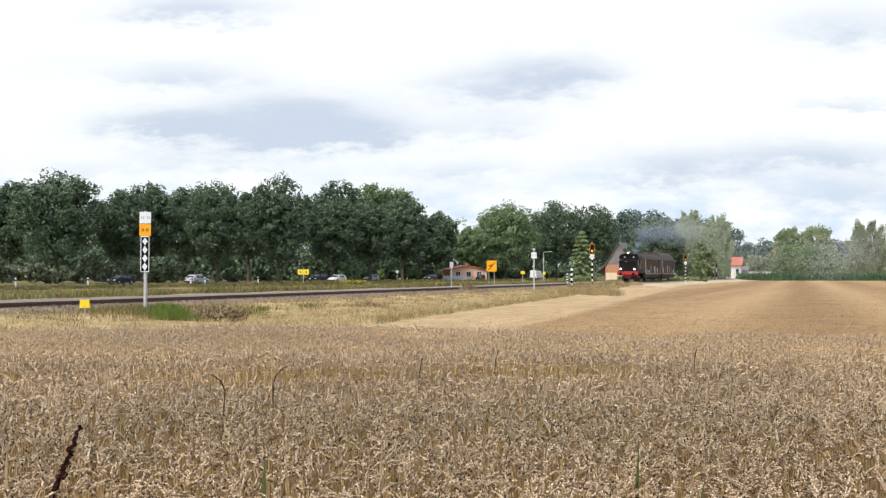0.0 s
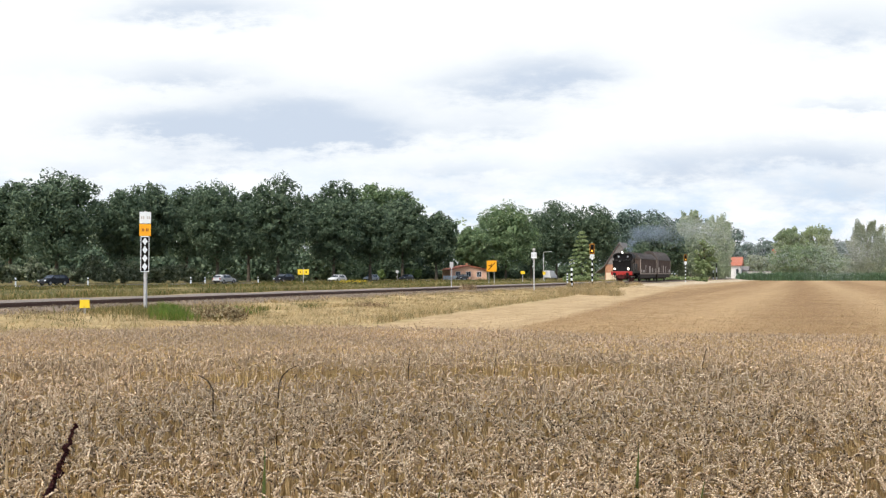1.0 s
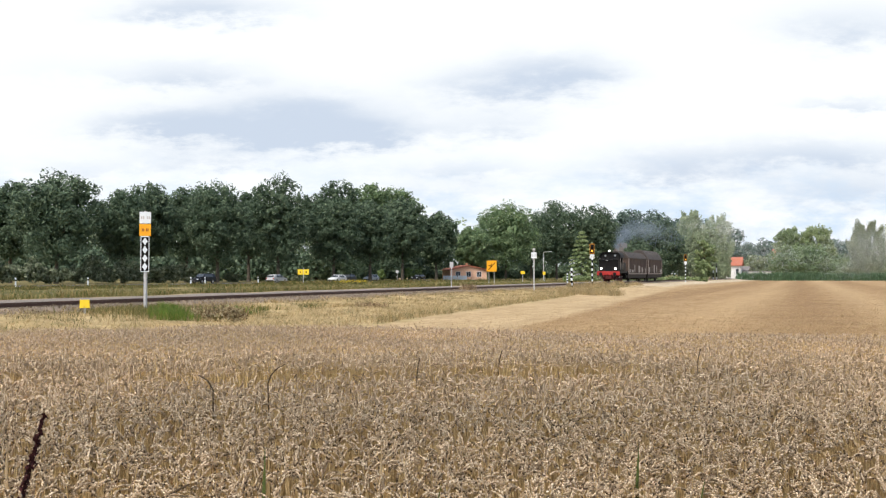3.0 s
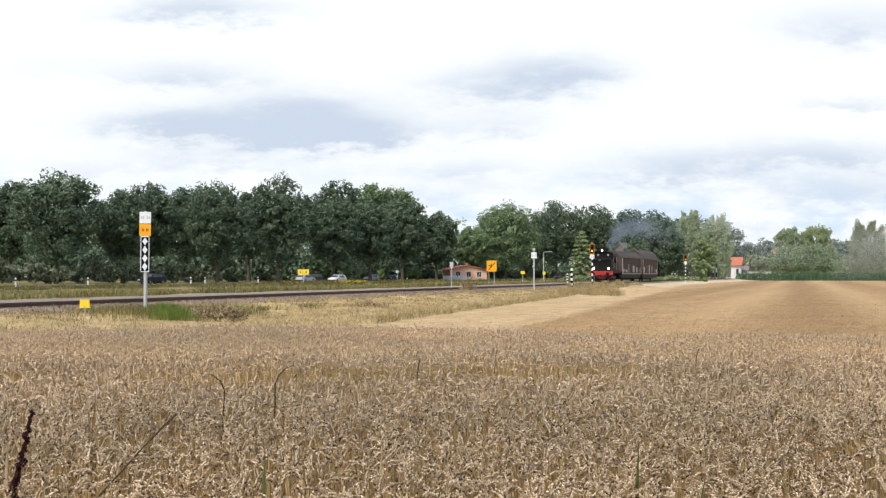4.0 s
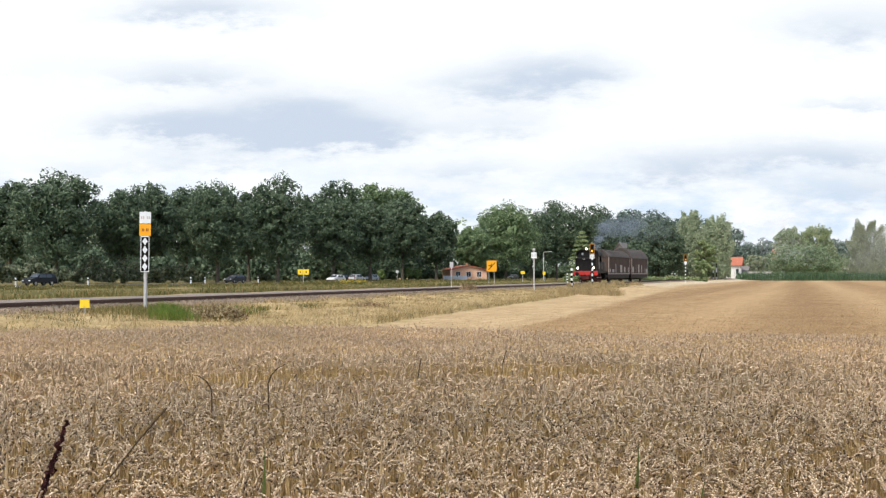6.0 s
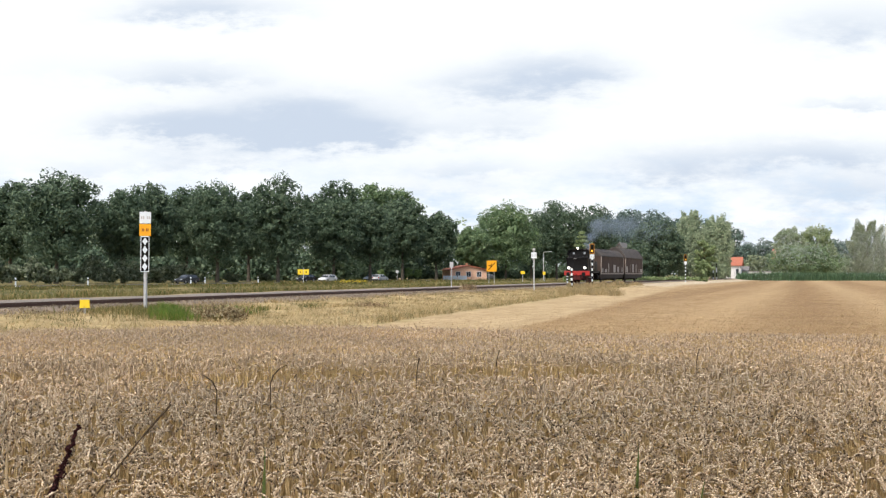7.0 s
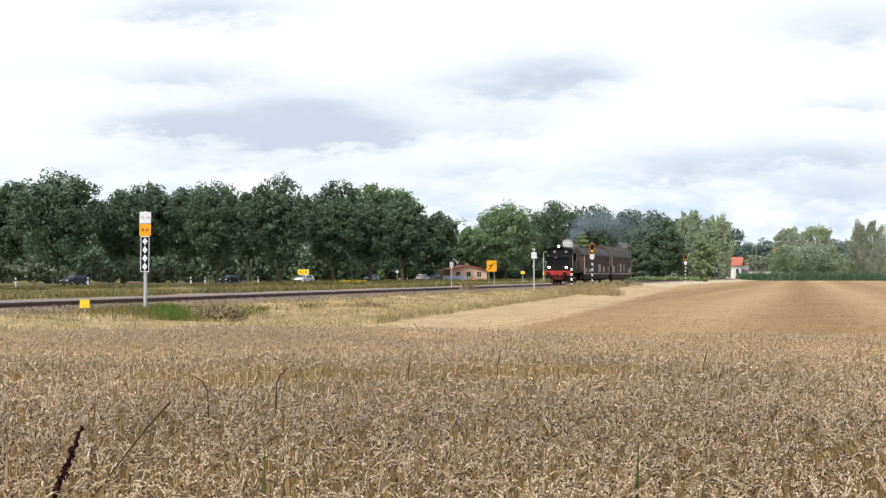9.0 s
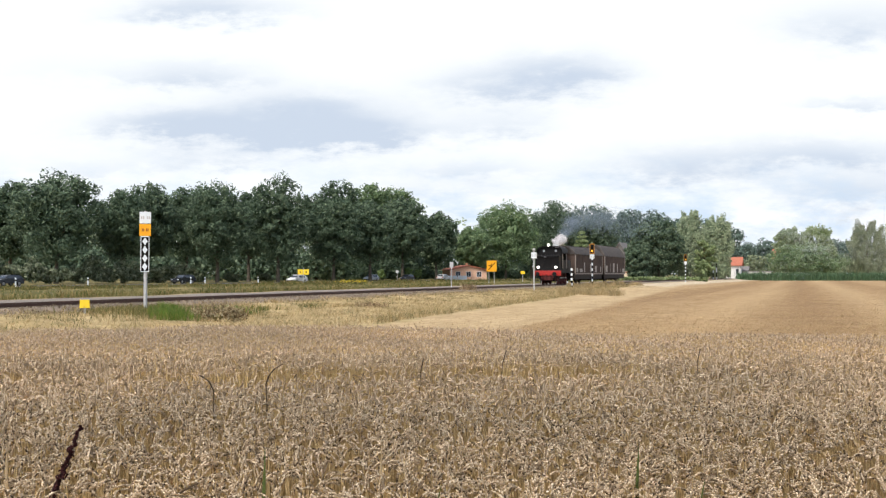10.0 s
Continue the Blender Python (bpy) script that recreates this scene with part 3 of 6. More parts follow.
def build_grass():
    rng = np.random.default_rng(11)
    edge = lambda u: np.clip(6.6 - 0.105 * u, 3.6, 17)
    blades("verge_grass", strip_points(rng, 52000, -85, 30, lambda u: np.full(len(u), 3.0), edge, 0.0, 1.5), 0.17, 0.008, DRY_GRASS, "dry yellow lying grass on the railway verge", "grass", rng, 1.7)
    blades("verge_grass", strip_points(rng, 26000, -85, 30, lambda u: np.full(len(u), 3.0), edge, 0.7, 1.5), 0.21, 0.007, DRY_GRASS, "tufts of dry yellow grass on the railway verge", "grass", rng, 0.6)
    n = 5000
    u, v = np.clip(rng.normal(-66.3, 1.5, n), -70, -63.6), rng.uniform(2.9, 7.5, n)
    x, y = TRACK_P.x + TD.x * u + TN.x * v, TRACK_P.y + TD.y * u + TN.y * v
    blades("verge_grass", np.stack([x, y, np.array([ground_z(q) for q in zip(x, y)]) - 0.01], 1), 0.33, 0.008, MIX_GRASS, "tall greenish grass around the mast", "grass", rng, 0.5)
    blades("verge_grass", strip_points(rng, 3500, -85, 20, lambda u: np.full(len(u), 3.0), lambda u: np.full(len(u), 7.0), 0.45, 1.2), 0.24, 0.008, MIX_GRASS, "patchy green and yellow grass on the railway verge", "grass", rng, 0.6)
    blades("verge_grass", strip_points(rng, 5000, -85, 10, lambda u: np.full(len(u), 2.1), lambda u: np.full(len(u), 3.4), 0.5, 1.2), 0.22, 0.010, DRY_GRASS, "sparse dry grass growing into the ballast", "grass", rng, 0.9)
    blades("tall_grass", strip_points(rng, 7000, -4, 24, lambda u: np.full(len(u), 3.0), lambda u: 3.9 + 1.1 * np.sin(u * 0.9) + 0.5 * np.sin(u * 2.3), 0.6), 0.58, 0.012, DRY_GRASS, "tall dry grass beside the track", "grass", rng, 0.3)
    blades("far_verge_grass", strip_points(rng, 36000, -110, 120, lambda u: np.full(len(u), -24.0), lambda u: np.full(len(u), -9.8), 0.35), 0.36, 0.014, MIX_GRASS, "mixed green and yellow grass behind the railway", "grass", rng, 1.0)
    blades("far_verge_grass", strip_points(rng, 12000, -110, 60, lambda u: np.full(len(u), -40.0), lambda u: np.full(len(u), -20.0), 0.1), 0.36, 0.02, MIX_GRASS, "tall mixed grass beside the road", "grass", rng, 0.9)
    for n, mat, hgt, label in ((4200, DRY_GRASS, 0.32, "tall dry grass along the edge of the field"), (1500, MIX_GRASS, 0.30, "greenish grass along the edge of the field")):
        strip_edge = strip_points(rng, n, -66, 8, lambda u: edge(u) - 0.9, lambda u: edge(u) + 0.15 * np.sin(u * 1.7), 0.5, 1.3)
        blades("edge_grass", strip_edge, hgt, 0.008, mat, label, "grass", rng, 0.5)
    pts = []
    for _ in range(34):
        c = at(rng.uniform(990, 1100), 22.6 + rng.normal(0, 0.9))
        q = rng.normal(0, rng.uniform(0.12, 0.4), (130, 2))
        pts += [(c.x + a, c.y + b, ground_z((c.x + a, c.y + b)) - 0.01) for a, b in q]
    blades("tall_grass", np.array(pts), 0.55, 0.011, DRY_GRASS, "tufts of tall dry grass on the bank", "grass", rng, 0.5)
    # stubble and chaff: short cut straws, thinning out with distance
    n = 80000
    y = 1.0 / rng.uniform(1 / 125.0, 1 / 24.5, n)
    x = (rng.random(n) * 0.62 - 0.13) * y
    v = (x - TRACK_P.x) * TN.x + (y - TRACK_P.y) * TN.y
    u = (x - TRACK_P.x) * TD.x + (y - TRACK_P.y) * TD.y
    k = v + 0.105 * u > 7.2
    k &= (v + 0.105 * u > 11.5) | (rng.random(n) < 0.35)
    x, y = x[k], y[k]
    n = len(x)
    az = rng.uniform(0, 2 * np.pi, n)
    hh = rng.uniform(0.015, 0.05, n)
    ww = rng.uniform(0.004, 0.014, n)
    p = np.stack([x, y, np.zeros(n)], 1)
    w = np.stack([np.cos(az), np.sin(az), 0 * az], 1) * ww[:, None]
    tip = p + np.stack([rng.normal(0, 0.08, n), rng.normal(0, 0.05, n), hh], 1)
    blk = np.stack([p - w, p + w, tip], 1)
    ob = new("stubble", np_mesh("stubble", blk.reshape(-1, 3), np.arange(n * 3).reshape(-1, 3), STUBBLE))
    tagged(ob, "short cut stubble of the harvested field", "stubble", kind="stuff")


# ---------------- trees ----------------
def leaf_cloud(rng, centres, radii, per, size, flat=0.75, droop=0.0, boughs=None):
    """Small leaf clumps scattered over many lumps."""
    n = len(centres)
    c = np.repeat(centres, per, 0)
    r = np.repeat(radii, per)
    d = rng.normal(0, 1, (n * per, 3))
    d /= np.linalg.norm(d, axis=1)[:, None]
    rad = r * rng.uniform(0.35, 1.08, n * per) ** 0.5
    off = d * rad[:, None] * np.array([1, 1, flat])
    if boughs is not None:
        q = np.repeat(boughs, per, 0)
        off += q * (np.sum(off * q, 1) * 0.3)[:, None]
    p = c + off
    if droop:
        p[:, 2] -= droop * rng.random(n * per) ** 2
    a = d + rng.normal(0, 0.5, (n * per, 3))
    a /= np.linalg.norm(a, axis=1)[:, None]
    b = np.cross(a, rng.normal(0, 1, (n * per, 3)))
    b /= np.linalg.norm(b, axis=1)[:, None] + 1e-9
    e = np.cross(a, b)
    s = (size * rng.uniform(0.55, 1.35, n * per))[:, None]
    stretch = 1.0 + droop
    blk = np.stack([p - b * s, p + e * s * 0.55, p + b * s * stretch, p - e * s * 0.55], 1)
    t = np.array([(0, 1, 2), (0, 2, 3)])
    tris = (t[None] + (np.arange(n * per) * 4)[:, None, None]).reshape(-1, 3)
    return blk.reshape(-1, 3), tris


def tree(px, s, top, wid, leaf, label, seed, low=None, lumps=60, per=80, size=0.45, bark=BARK, shape=1.0, category="tree", droop=0.0, name="tree", trunk=0.28, flat=0.75):
    """A tree in the direction px; top, wid, low: where the crown ends, as seen."""
    rng = np.random.default_rng(seed)
    p = at(px, s)
    z0 = ground_z(p)
    h = (485 - top) / s + EYE.z - z0
    zl = h * 0.2 if low is None else (485 - low) / s + EYE.z - z0
    zl = max(zl, 0.0)
    rw = wid / s / 2
    ob = thing(name, label, category, pose(p.x, p.y, z0, 0, 0, 0))
    bm = bmesh.new()
    kink = [(rng.normal(0, 0.12), rng.normal(0, 0.12)) for _ in range(5)]
    rings = []
    for i in range(5):
        f = i / 4
        r = trunk * (1.25 - f * 0.95) * (1.25 if i == 0 else 1)
        z = -0.05 + f * h * 0.8
        rings.append([(kink[i][0] * f + r * math.cos(t * math.tau / 9), kink[i][1] * f + r * math.sin(t * math.tau / 9), z) for t in range(9)])
    loft(rings, bm=bm)
    for k in range(9):
        f = rng.uniform(0.25, 0.7)
        a = rng.uniform(0, math.tau)
        z = h * 0.8 * f
        ln = rw * rng.uniform(0.5, 0.85)
        rod((kink[2][0] * f, kink[2][1] * f, z), (ln * math.cos(a), ln * math.sin(a), z + ln * rng.uniform(0.3, 0.9)), trunk * 0.36, trunk * 0.1, 6, bm)
    part("trunk", bm, bark, ob, smooth_angle=0.9)
    c, rr = [], []
    cz, hz = (h + zl) / 2, (h - zl) / 2
    while len(c) < lumps:
        d = rng.uniform(-1, 1, 3)
        q = d[0] ** 2 + d[1] ** 2 + abs(d[2]) ** (2.2 * shape)
        if q > 1 or (q < 0.45 and rng.random() < 0.75):
            continue
        taper = 1.0 if shape >= 1 else (1 - 0.55 * max(0, d[2]))
        lr = rw * rng.uniform(0.12, 0.25)
        x, y, z = d[0] * (rw - lr * 0.7) * taper, d[1] * (rw - lr * 0.7) * taper, cz + d[2] * (hz - lr * 0.12)
        c.append((x, y, max(z, lr * 0.5)))
        rr.append(lr)
    out = np.array(c) - np.array([0, 0, cz - hz * 0.25])
    out /= np.linalg.norm(out, axis=1)[:, None] + 1e-6
    v, t = leaf_cloud(rng, np.array(c), np.array(rr), per, size, flat, droop, out)
    # shaded inner foliage of larger sprays
    m = max(16, lumps // 5)
    inner = rng.normal(0, 1, (m, 3))
    inner /= np.linalg.norm(inner, axis=1)[:, None]
    inner = inner * (rng.random(m) ** 0.4)[:, None] * np.array([rw * 0.66, rw * 0.66, hz * 0.72]) + np.array([0, 0, cz])
    v2, t2 = leaf_cloud(rng, inner, np.full(m, rw * 0.22), 26, size * 2.6, flat)
    v, t = np.concatenate([v, v2]), np.concatenate([t, t2 + len(v)])
    v[:, 2] = np.maximum(v[:, 2], 0.02)
    crown = new("crown", np_mesh("crown", v, t, leaf))
    crown.parent = ob
    return ob


def weeping(px, s, top, wid, low, leaf, label, seed, strands=300, bark=BIRCH_BARK, name="birch"):
    """A tree whose thin twigs hang in long strands from rising limbs."""
    rng = np.random.default_rng(seed)
    p = at(px, s)
    z0 = ground_z(p)
    h = (485 - top) / s + EYE.z - z0
    zl = max(0.3, (485 - low) / s + EYE.z - z0)
    rw = wid / s / 2
    ob = thing(name, label, "tree", pose(p.x, p.y, z0))
    bm = loft([[(0.3 * math.sin(f * 3 + seed) + r * math.cos(k * math.tau / 8), r * math.sin(k * math.tau / 8), z) for k in range(8)]
               for f, r, z in ((0, 0.3, -0.05), (0.3, 0.22, h * 0.3), (0.6, 0.15, h * 0.6), (0.95, 0.03, h * 0.95))])
    tips = []
    for k in range(40):
        f = (k + 0.5) / 40
        a = k * 2.4
        z = h * (0.22 + 0.76 * f)
        reach = rw * math.sin(math.pi * (0.22 + 0.70 * f)) ** 0.6 * rng.uniform(0.6, 1.0)
        foot = Vector((0.3 * math.sin(f * 3 + seed), 0, max(h * 0.15, z - h * 0.16)))
        tip = Vector((reach * math.cos(a), reach * math.sin(a), z))
        rod(foot, tip, 0.06, 0.02, 5, bm)
        tips.append((foot, tip))
    part("trunk", bm, bark, ob, smooth_angle=0.9)
    pts = []
    for k in range(strands):
        foot, tip = tips[int(rng.integers(0, len(tips)))]
        o = foot.lerp(tip, rng.uniform(0.3, 1.03) ** 0.7)
        o = np.array(o) + rng.normal(0, 0.3, 3)
        o[2] = min(o[2], h)
        ln = min(rng.uniform(1.0, 3.8), o[2] - zl * rng.uniform(0.6, 1.5))
        if ln < 0.3:
            continue
        m = int(ln * 15) + 6
        f = rng.random(m)
        sway = rng.normal(0, 0.12, 2)
        pts.append(np.stack([o[0] + sway[0] * f + rng.normal(0, 0.13, m), o[1] + sway[1] * f + rng.normal(0, 0.13, m), o[2] - ln * f], 1))
    q = np.concatenate(pts)
    n = len(q)
    a = rng.uniform(0, math.tau, n)
    w = np.stack([np.cos(a), np.sin(a), rng.normal(0, 0.3, n)], 1) * rng.uniform(0.08, 0.16, n)[:, None]
    d = np.stack([rng.normal(0, 0.06, n), rng.normal(0, 0.06, n), -rng.uniform(0.14, 0.34, n)], 1)
    blk = np.stack([q, q + w + d * 0.5, q + d, q - w + d * 0.5], 1)
    blk[:, :, 2] = np.maximum(blk[:, :, 2], 0.02)
    t = np.array([(0, 1, 2), (0, 2, 3)])
    crown = new("crown", np_mesh("crown", blk.reshape(-1, 3), (t[None] + (np.arange(n) * 4)[:, None, None]).reshape(-1, 3), leaf))
    crown.parent = ob
    return ob


def conifer(px, s, top, wid, leaf, label, seed):
    rng = np.random.default_rng(seed)
    p = at(px, s)
    z0 = ground_z(p)
    h = (485 - top) / s + EYE.z - z0
    rw = wid / s / 2
    ob = thing("conifer", label, "tree", pose(p.x, p.y, z0))
    part("trunk", rod((0, 0, -0.05), (0, 0, h * 0.96), 0.22, 0.03, 9), BARK, ob, smooth_angle=0.9)
    c, rr = [], []
    for i in range(90):
        f = (i / 90) ** 0.8
        f = math.floor(f * 13) / 13 + 0.25 * (f - math.floor(f * 13) / 13)
        a = i * 2.4
        reach = rw * (1 - f) ** 0.75 * rng.uniform(0.7, 1.05)
        for q in (0.35, 0.65, 0.95):
            c.append((reach * q * math.cos(a), reach * q * math.sin(a), 0.5 + f * (h - 0.8) - reach * q * 0.25))
            rr.append(0.28 + 0.3 * (1 - f))
    v, t = leaf_cloud(rng, np.array(c), np.array(rr), 26, 0.24, 0.3)
    v[:, 2] = np.maximum(v[:, 2], 0.02)
    crown = new("crown", np_mesh("crown", v, t, leaf))
    crown.parent = ob


def mass(name, label, category, leaf, spots, seed, per=60, size=0.4, kind="stuff"):
    """Woods or bushes that cannot be told apart: lumps (px, s, top, wid, low) filled with leaf clumps."""
    rng = np.random.default_rng(seed)
    c, rr = [], []
    for px, s, top, wid, low in spots:
        p = at(px, s)
        z0 = ground_z(p)
        zt, zl = (485 - top) / s + EYE.z, max(z0, (485 - low) / s + EYE.z)
        rw = wid / s / 2
        mean = min(rw, (zt - zl) / 2) * 0.55
        for _ in range(int(np.clip(2.2 * rw * (zt - zl) / mean ** 2, 8, 40))):
            lr = mean * rng.uniform(0.65, 1.2)
            f = rng.random()
            c.append((p.x + rng.uniform(-1, 1) * (rw - lr * 0.5), p.y + rng.uniform(-1, 1) * rw * 0.7, max(z0 + lr * 0.6, zl + lr * 0.5 + f * (zt - zl - lr * 1.5))))
            rr.append(lr)
    v, t = leaf_cloud(rng, np.array(c), np.array(rr), per, size, 0.85)
    v[:, 2] = np.maximum(v[:, 2], 0.0)
    return tagged(new(name, np_mesh(name, v, t, leaf)), label, category, kind=kind)


ROAD_A, ROAD_B = at(20, 13.6), at(760, 7.5)
ROAD_DIR = (ROAD_B - ROAD_A).normalized()
ROAD_N = Vector((ROAD_DIR.y, -ROAD_DIR.x, 0))       # towards the railway


def on_road(px, off):
    """Place on the lane off metres beside the road's middle, in the direction px."""
    k = (px - 784) / FOCAL
    o = ROAD_A + ROAD_N * off
    return o + ROAD_DIR * ((k * o.y - o.x) / (ROAD_DIR.x - k * ROAD_DIR.y))


def road_s(px):
    """What one metre spans on the road in the direction px."""
    return FOCAL / on_road(px, 0.0).y


def build_trees():
    big = "tall broad oak tree with dense dark green crown"
    lime = "tall roadside tree with rounded dark green crown"
    rows = [(100, 10.9, 306, 165, 462, big, LEAF_DARK, 1.0), (18, 10.2, 322, 90, 458, lime, LEAF_DARK, 1.0), (218, 10.2, 340, 110, 462, lime, LEAF_DARK, 1.0),
            (262, 9.8, 327, 105, 458, lime, LEAF_DARK, 1.0), (385, 9.5, 324, 130, 464, big, LEAF_DARK, 1.0), (330, 9.0, 332, 100, 460, lime, LEAF_DARK, 1.0),
            (492, 8.9, 311, 112, 466, big, LEAF_DARK, 1.1), (440, 8.4, 345, 70, 460, lime, LEAF_DARK, 1.0), (590, 8.4, 350, 110, 468, lime, LEAF_DARK, 1.0),
            (655, 8.1, 356, 100, 466, lime, LEAF_DARK, 1.0), (712, 7.4, 350, 95, 466, lime, LEAF_DARK, 1.0), (772, 6.9, 377, 84, 470, lime, LEAF_DARK, 1.0),
            (600, 7.2, 322, 90, 430, lime, LEAF_DARK, 1.0), (655, 7.0, 326, 90, 430, lime, LEAF_MID, 1.0), (700, 6.8, 330, 90, 430, lime, LEAF_MID, 1.0),
            (835, 6.3, 404, 70, 470, lime, LEAF_MID, 1.0), (895, 5.9, 362, 128, 476, "broad roadside tree with fresh green crown", LEAF_MID, 1.0),
            (985, 5.5, 360, 110, 470, lime, LEAF_DARK, 1.0), (1050, 5.4, 364, 95, 470, lime, LEAF_DARK, 1.0),
            (560, 7.4, 345, 90, 430, lime, LEAF_DARK, 1.0), (940, 5.4, 383, 70, 470, lime, LEAF_DARK, 1.0),
            (1165, 8.2, 390, 95, 490, "dense dark green tree beside the railway", LEAF_DARK, 1.2),
            (1128, 9.2, 424, 50, 494, "low dark green tree beside the house", LEAF_DARK, 1.1)]
    for i, (px, s, top, wid, low, label, leaf, shape) in enumerate(rows):
        tree(px, s, top, wid, leaf, label, 100 + i, low, 230 if low != 430 else 120, 58, 0.26 * max(1.0, min(1.3, 8.6 / s)), shape=shape)
    weeping(1222, 8.0, 367, 60, 494, LEAF_WEEPING, "slender birch tree with drooping grey-green foliage", 201, 950)
    weeping(1270, 7.8, 375, 62, 492, LEAF_WEEPING, "birch tree with drooping dense green foliage", 202, 950)
    tree(1246, 8.4, 425, 45, LEAF_OLIVE, "young light green tree below the birches", 203, 492, 60, 60, 0.3)
    weeping(1536, 6.0, 384, 80, 486, LEAF_PALE, "large willow with hanging grey-green branches", 204, 900, BARK, "willow")
    tree(1396, 5.6, 400, 58, LEAF_BIRCH, "silvery grey-green garden tree", 205, 480, 120, 60, 0.3)
    tree(1446, 5.7, 398, 70, LEAF_OLIVE, "garden tree with airy yellowish green crown", 206, 480, 120, 70, 0.3)
    tree(1425, 6.4, 436, 135, LEAF_MID, "wide light green garden tree behind the maize", 207, 492, 170, 76, 0.26)
    tree(846, 6.3, 440, 42, LEAF_MID, "young tree before the low salmon house", 208, 478, 50, 70, 0.24, trunk=0.12)
    conifer(1030, 8.6, 403, 70, LEAF_OLIVE, "light green conifer beside the level crossing", 301)
    # woods behind
    rng = np.random.default_rng(77)
    far = [(x, 6.0, 345 + rng.uniform(-8, 14) + (30 if x > 720 else 0), 90, 480) for x in range(-40, 780, 34)]
    under = [(x, min(7.4, road_s(x) * 0.86), 442 + rng.uniform(-8, 8), 60, 500) for x in range(-40, 740, 22)] + [(x, min(5.9, road_s(x) * 0.84), 458 + rng.uniform(-8, 8), 60, 500) for x in range(690, 1310, 22)]
    under += [(x, min(6.9, road_s(x) * 0.84), 425 + rng.uniform(-8, 8), 70, 500) for x in range(40, 740, 30)]
    mass("undergrowth", "dark undergrowth between the tree trunks", "bushes", LEAF_DARK, under, 30, 40, 0.5)
    # paler leaves here paint the haze over the woods behind
    mass("woods", "dense woods behind the roadside trees, paler leaf colour for haze", "woods", LEAF_WEEPING, far, 31, 80, 0.6)
    # distant woods, their haze painted by the bluish leaf colour
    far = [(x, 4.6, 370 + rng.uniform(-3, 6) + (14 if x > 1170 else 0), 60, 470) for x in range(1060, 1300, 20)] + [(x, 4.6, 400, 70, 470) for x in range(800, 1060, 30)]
    mass("woods", "dark distant woods with bluish haze in the leaf colour", "woods", LEAF_HAZE, far, 32, 150, 0.5)
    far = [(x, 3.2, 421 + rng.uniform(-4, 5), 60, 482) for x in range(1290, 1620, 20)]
    mass("woods", "distant woods on the horizon, haze put into the leaf colour", "woods", LEAF_HAZE, far, 33, 190, 0.72)
    sh = [(x, road_s(x) * 0.87, 462 + rng.uniform(-16, 14), 34, 500) for x in range(-20, 345, 27)] + [(x, road_s(x) * 0.83, 482 + rng.uniform(-6, 6), 26, 500) for x in range(350, 700, 60)]
    mass("roadside_bushes", "grey-green bushes under the roadside trees", "bushes", LEAF_GREY, sh, 34, 60, 0.27)
    # sun spots between the trunks, painted as shrubs of brighter yellowish leaves
    sh = [(x, road_s(x) * 0.92, 468 + rng.uniform(-6, 8), 13, 492) for x in (676, 724, 740)]
    mass("roadside_bushes", "sunlit yellowish green shrubs between the trunks", "bushes", LEAF_SUNLIT, sh, 38, 40, 0.22)
    sh = [(x, 9.6, 489 + rng.uniform(-1, 1), 16, 499) for x in range(1100, 1245, 9)] + [(x, 9.5, 487, 16, 498) for x in range(1005, 1058, 9)]
    mass("hedge", "clipped light green hedge along the crossing", "hedge", LEAF_OLIVE, sh, 35, 34, 0.15)
    sh = [(x, 5.6, 455 + rng.uniform(-8, 10), 50, 488) for x in range(1340, 1600, 26)]
    mass("garden_bushes", "mixed green garden bushes behind the maize", "bushes", LEAF_PALE, sh, 36, 60, 0.5)
    sh = [(x, road_s(x) * 0.87, 474 + rng.uniform(-6, 6), 40, 492) for x in range(690, 1010, 26)]
    mass("roadside_bushes", "dark bushes below the roadside trees", "bushes", LEAF_DARK, sh, 37, 60, 0.4)


def build_maize():
    rng = np.random.default_rng(3)
    n = 7000
    y = 240 + rng.random(n) ** 2 * 16
    x = rng.uniform(0.299, 0.62, n) * y
    pts = np.stack([x, y, 0 * x], 1)
    blades("maize_field", np.repeat(pts, 3, 0) + rng.normal(0, 0.14, (n * 3, 3)) * np.array([1, 1, 0]), 2.0, 0.09, MAIZE_LEAF, "tall green maize at the end of the stubble", "maize", rng, 0.4)


# ---------------- sky backdrop with clouds ----------------
CLOUDS = [(450, 232, 290, 46, 0.9), (290, 222, 130, 22, 0.5), (600, 240, 150, 34, 0.7), (520, 185, 110, 26, 0.45), (905, 155, 180, 42, 0.75), (1000, 125, 110, 34, 0.5), (350, 18, 170, 34, 0.8),
          (320, 135, 160, 30, 0.6), (1500, 55, 170, 52, 0.6), (1510, 188, 110, 16, 0.55), (1440, 275, 200, 30, 0.65), (1180, 305, 150, 36, 0.7), (400, 285, 170, 22, 0.4),
          (830, 300, 130, 18, 0.35), (1490, 345, 180, 44, 0.7), (890, 225, 90, 30, 0.4), (760, 335, 190, 34, 0.4), (120, 300, 190, 20, 0.35), (60, 120, 120, 40, 0.2)]


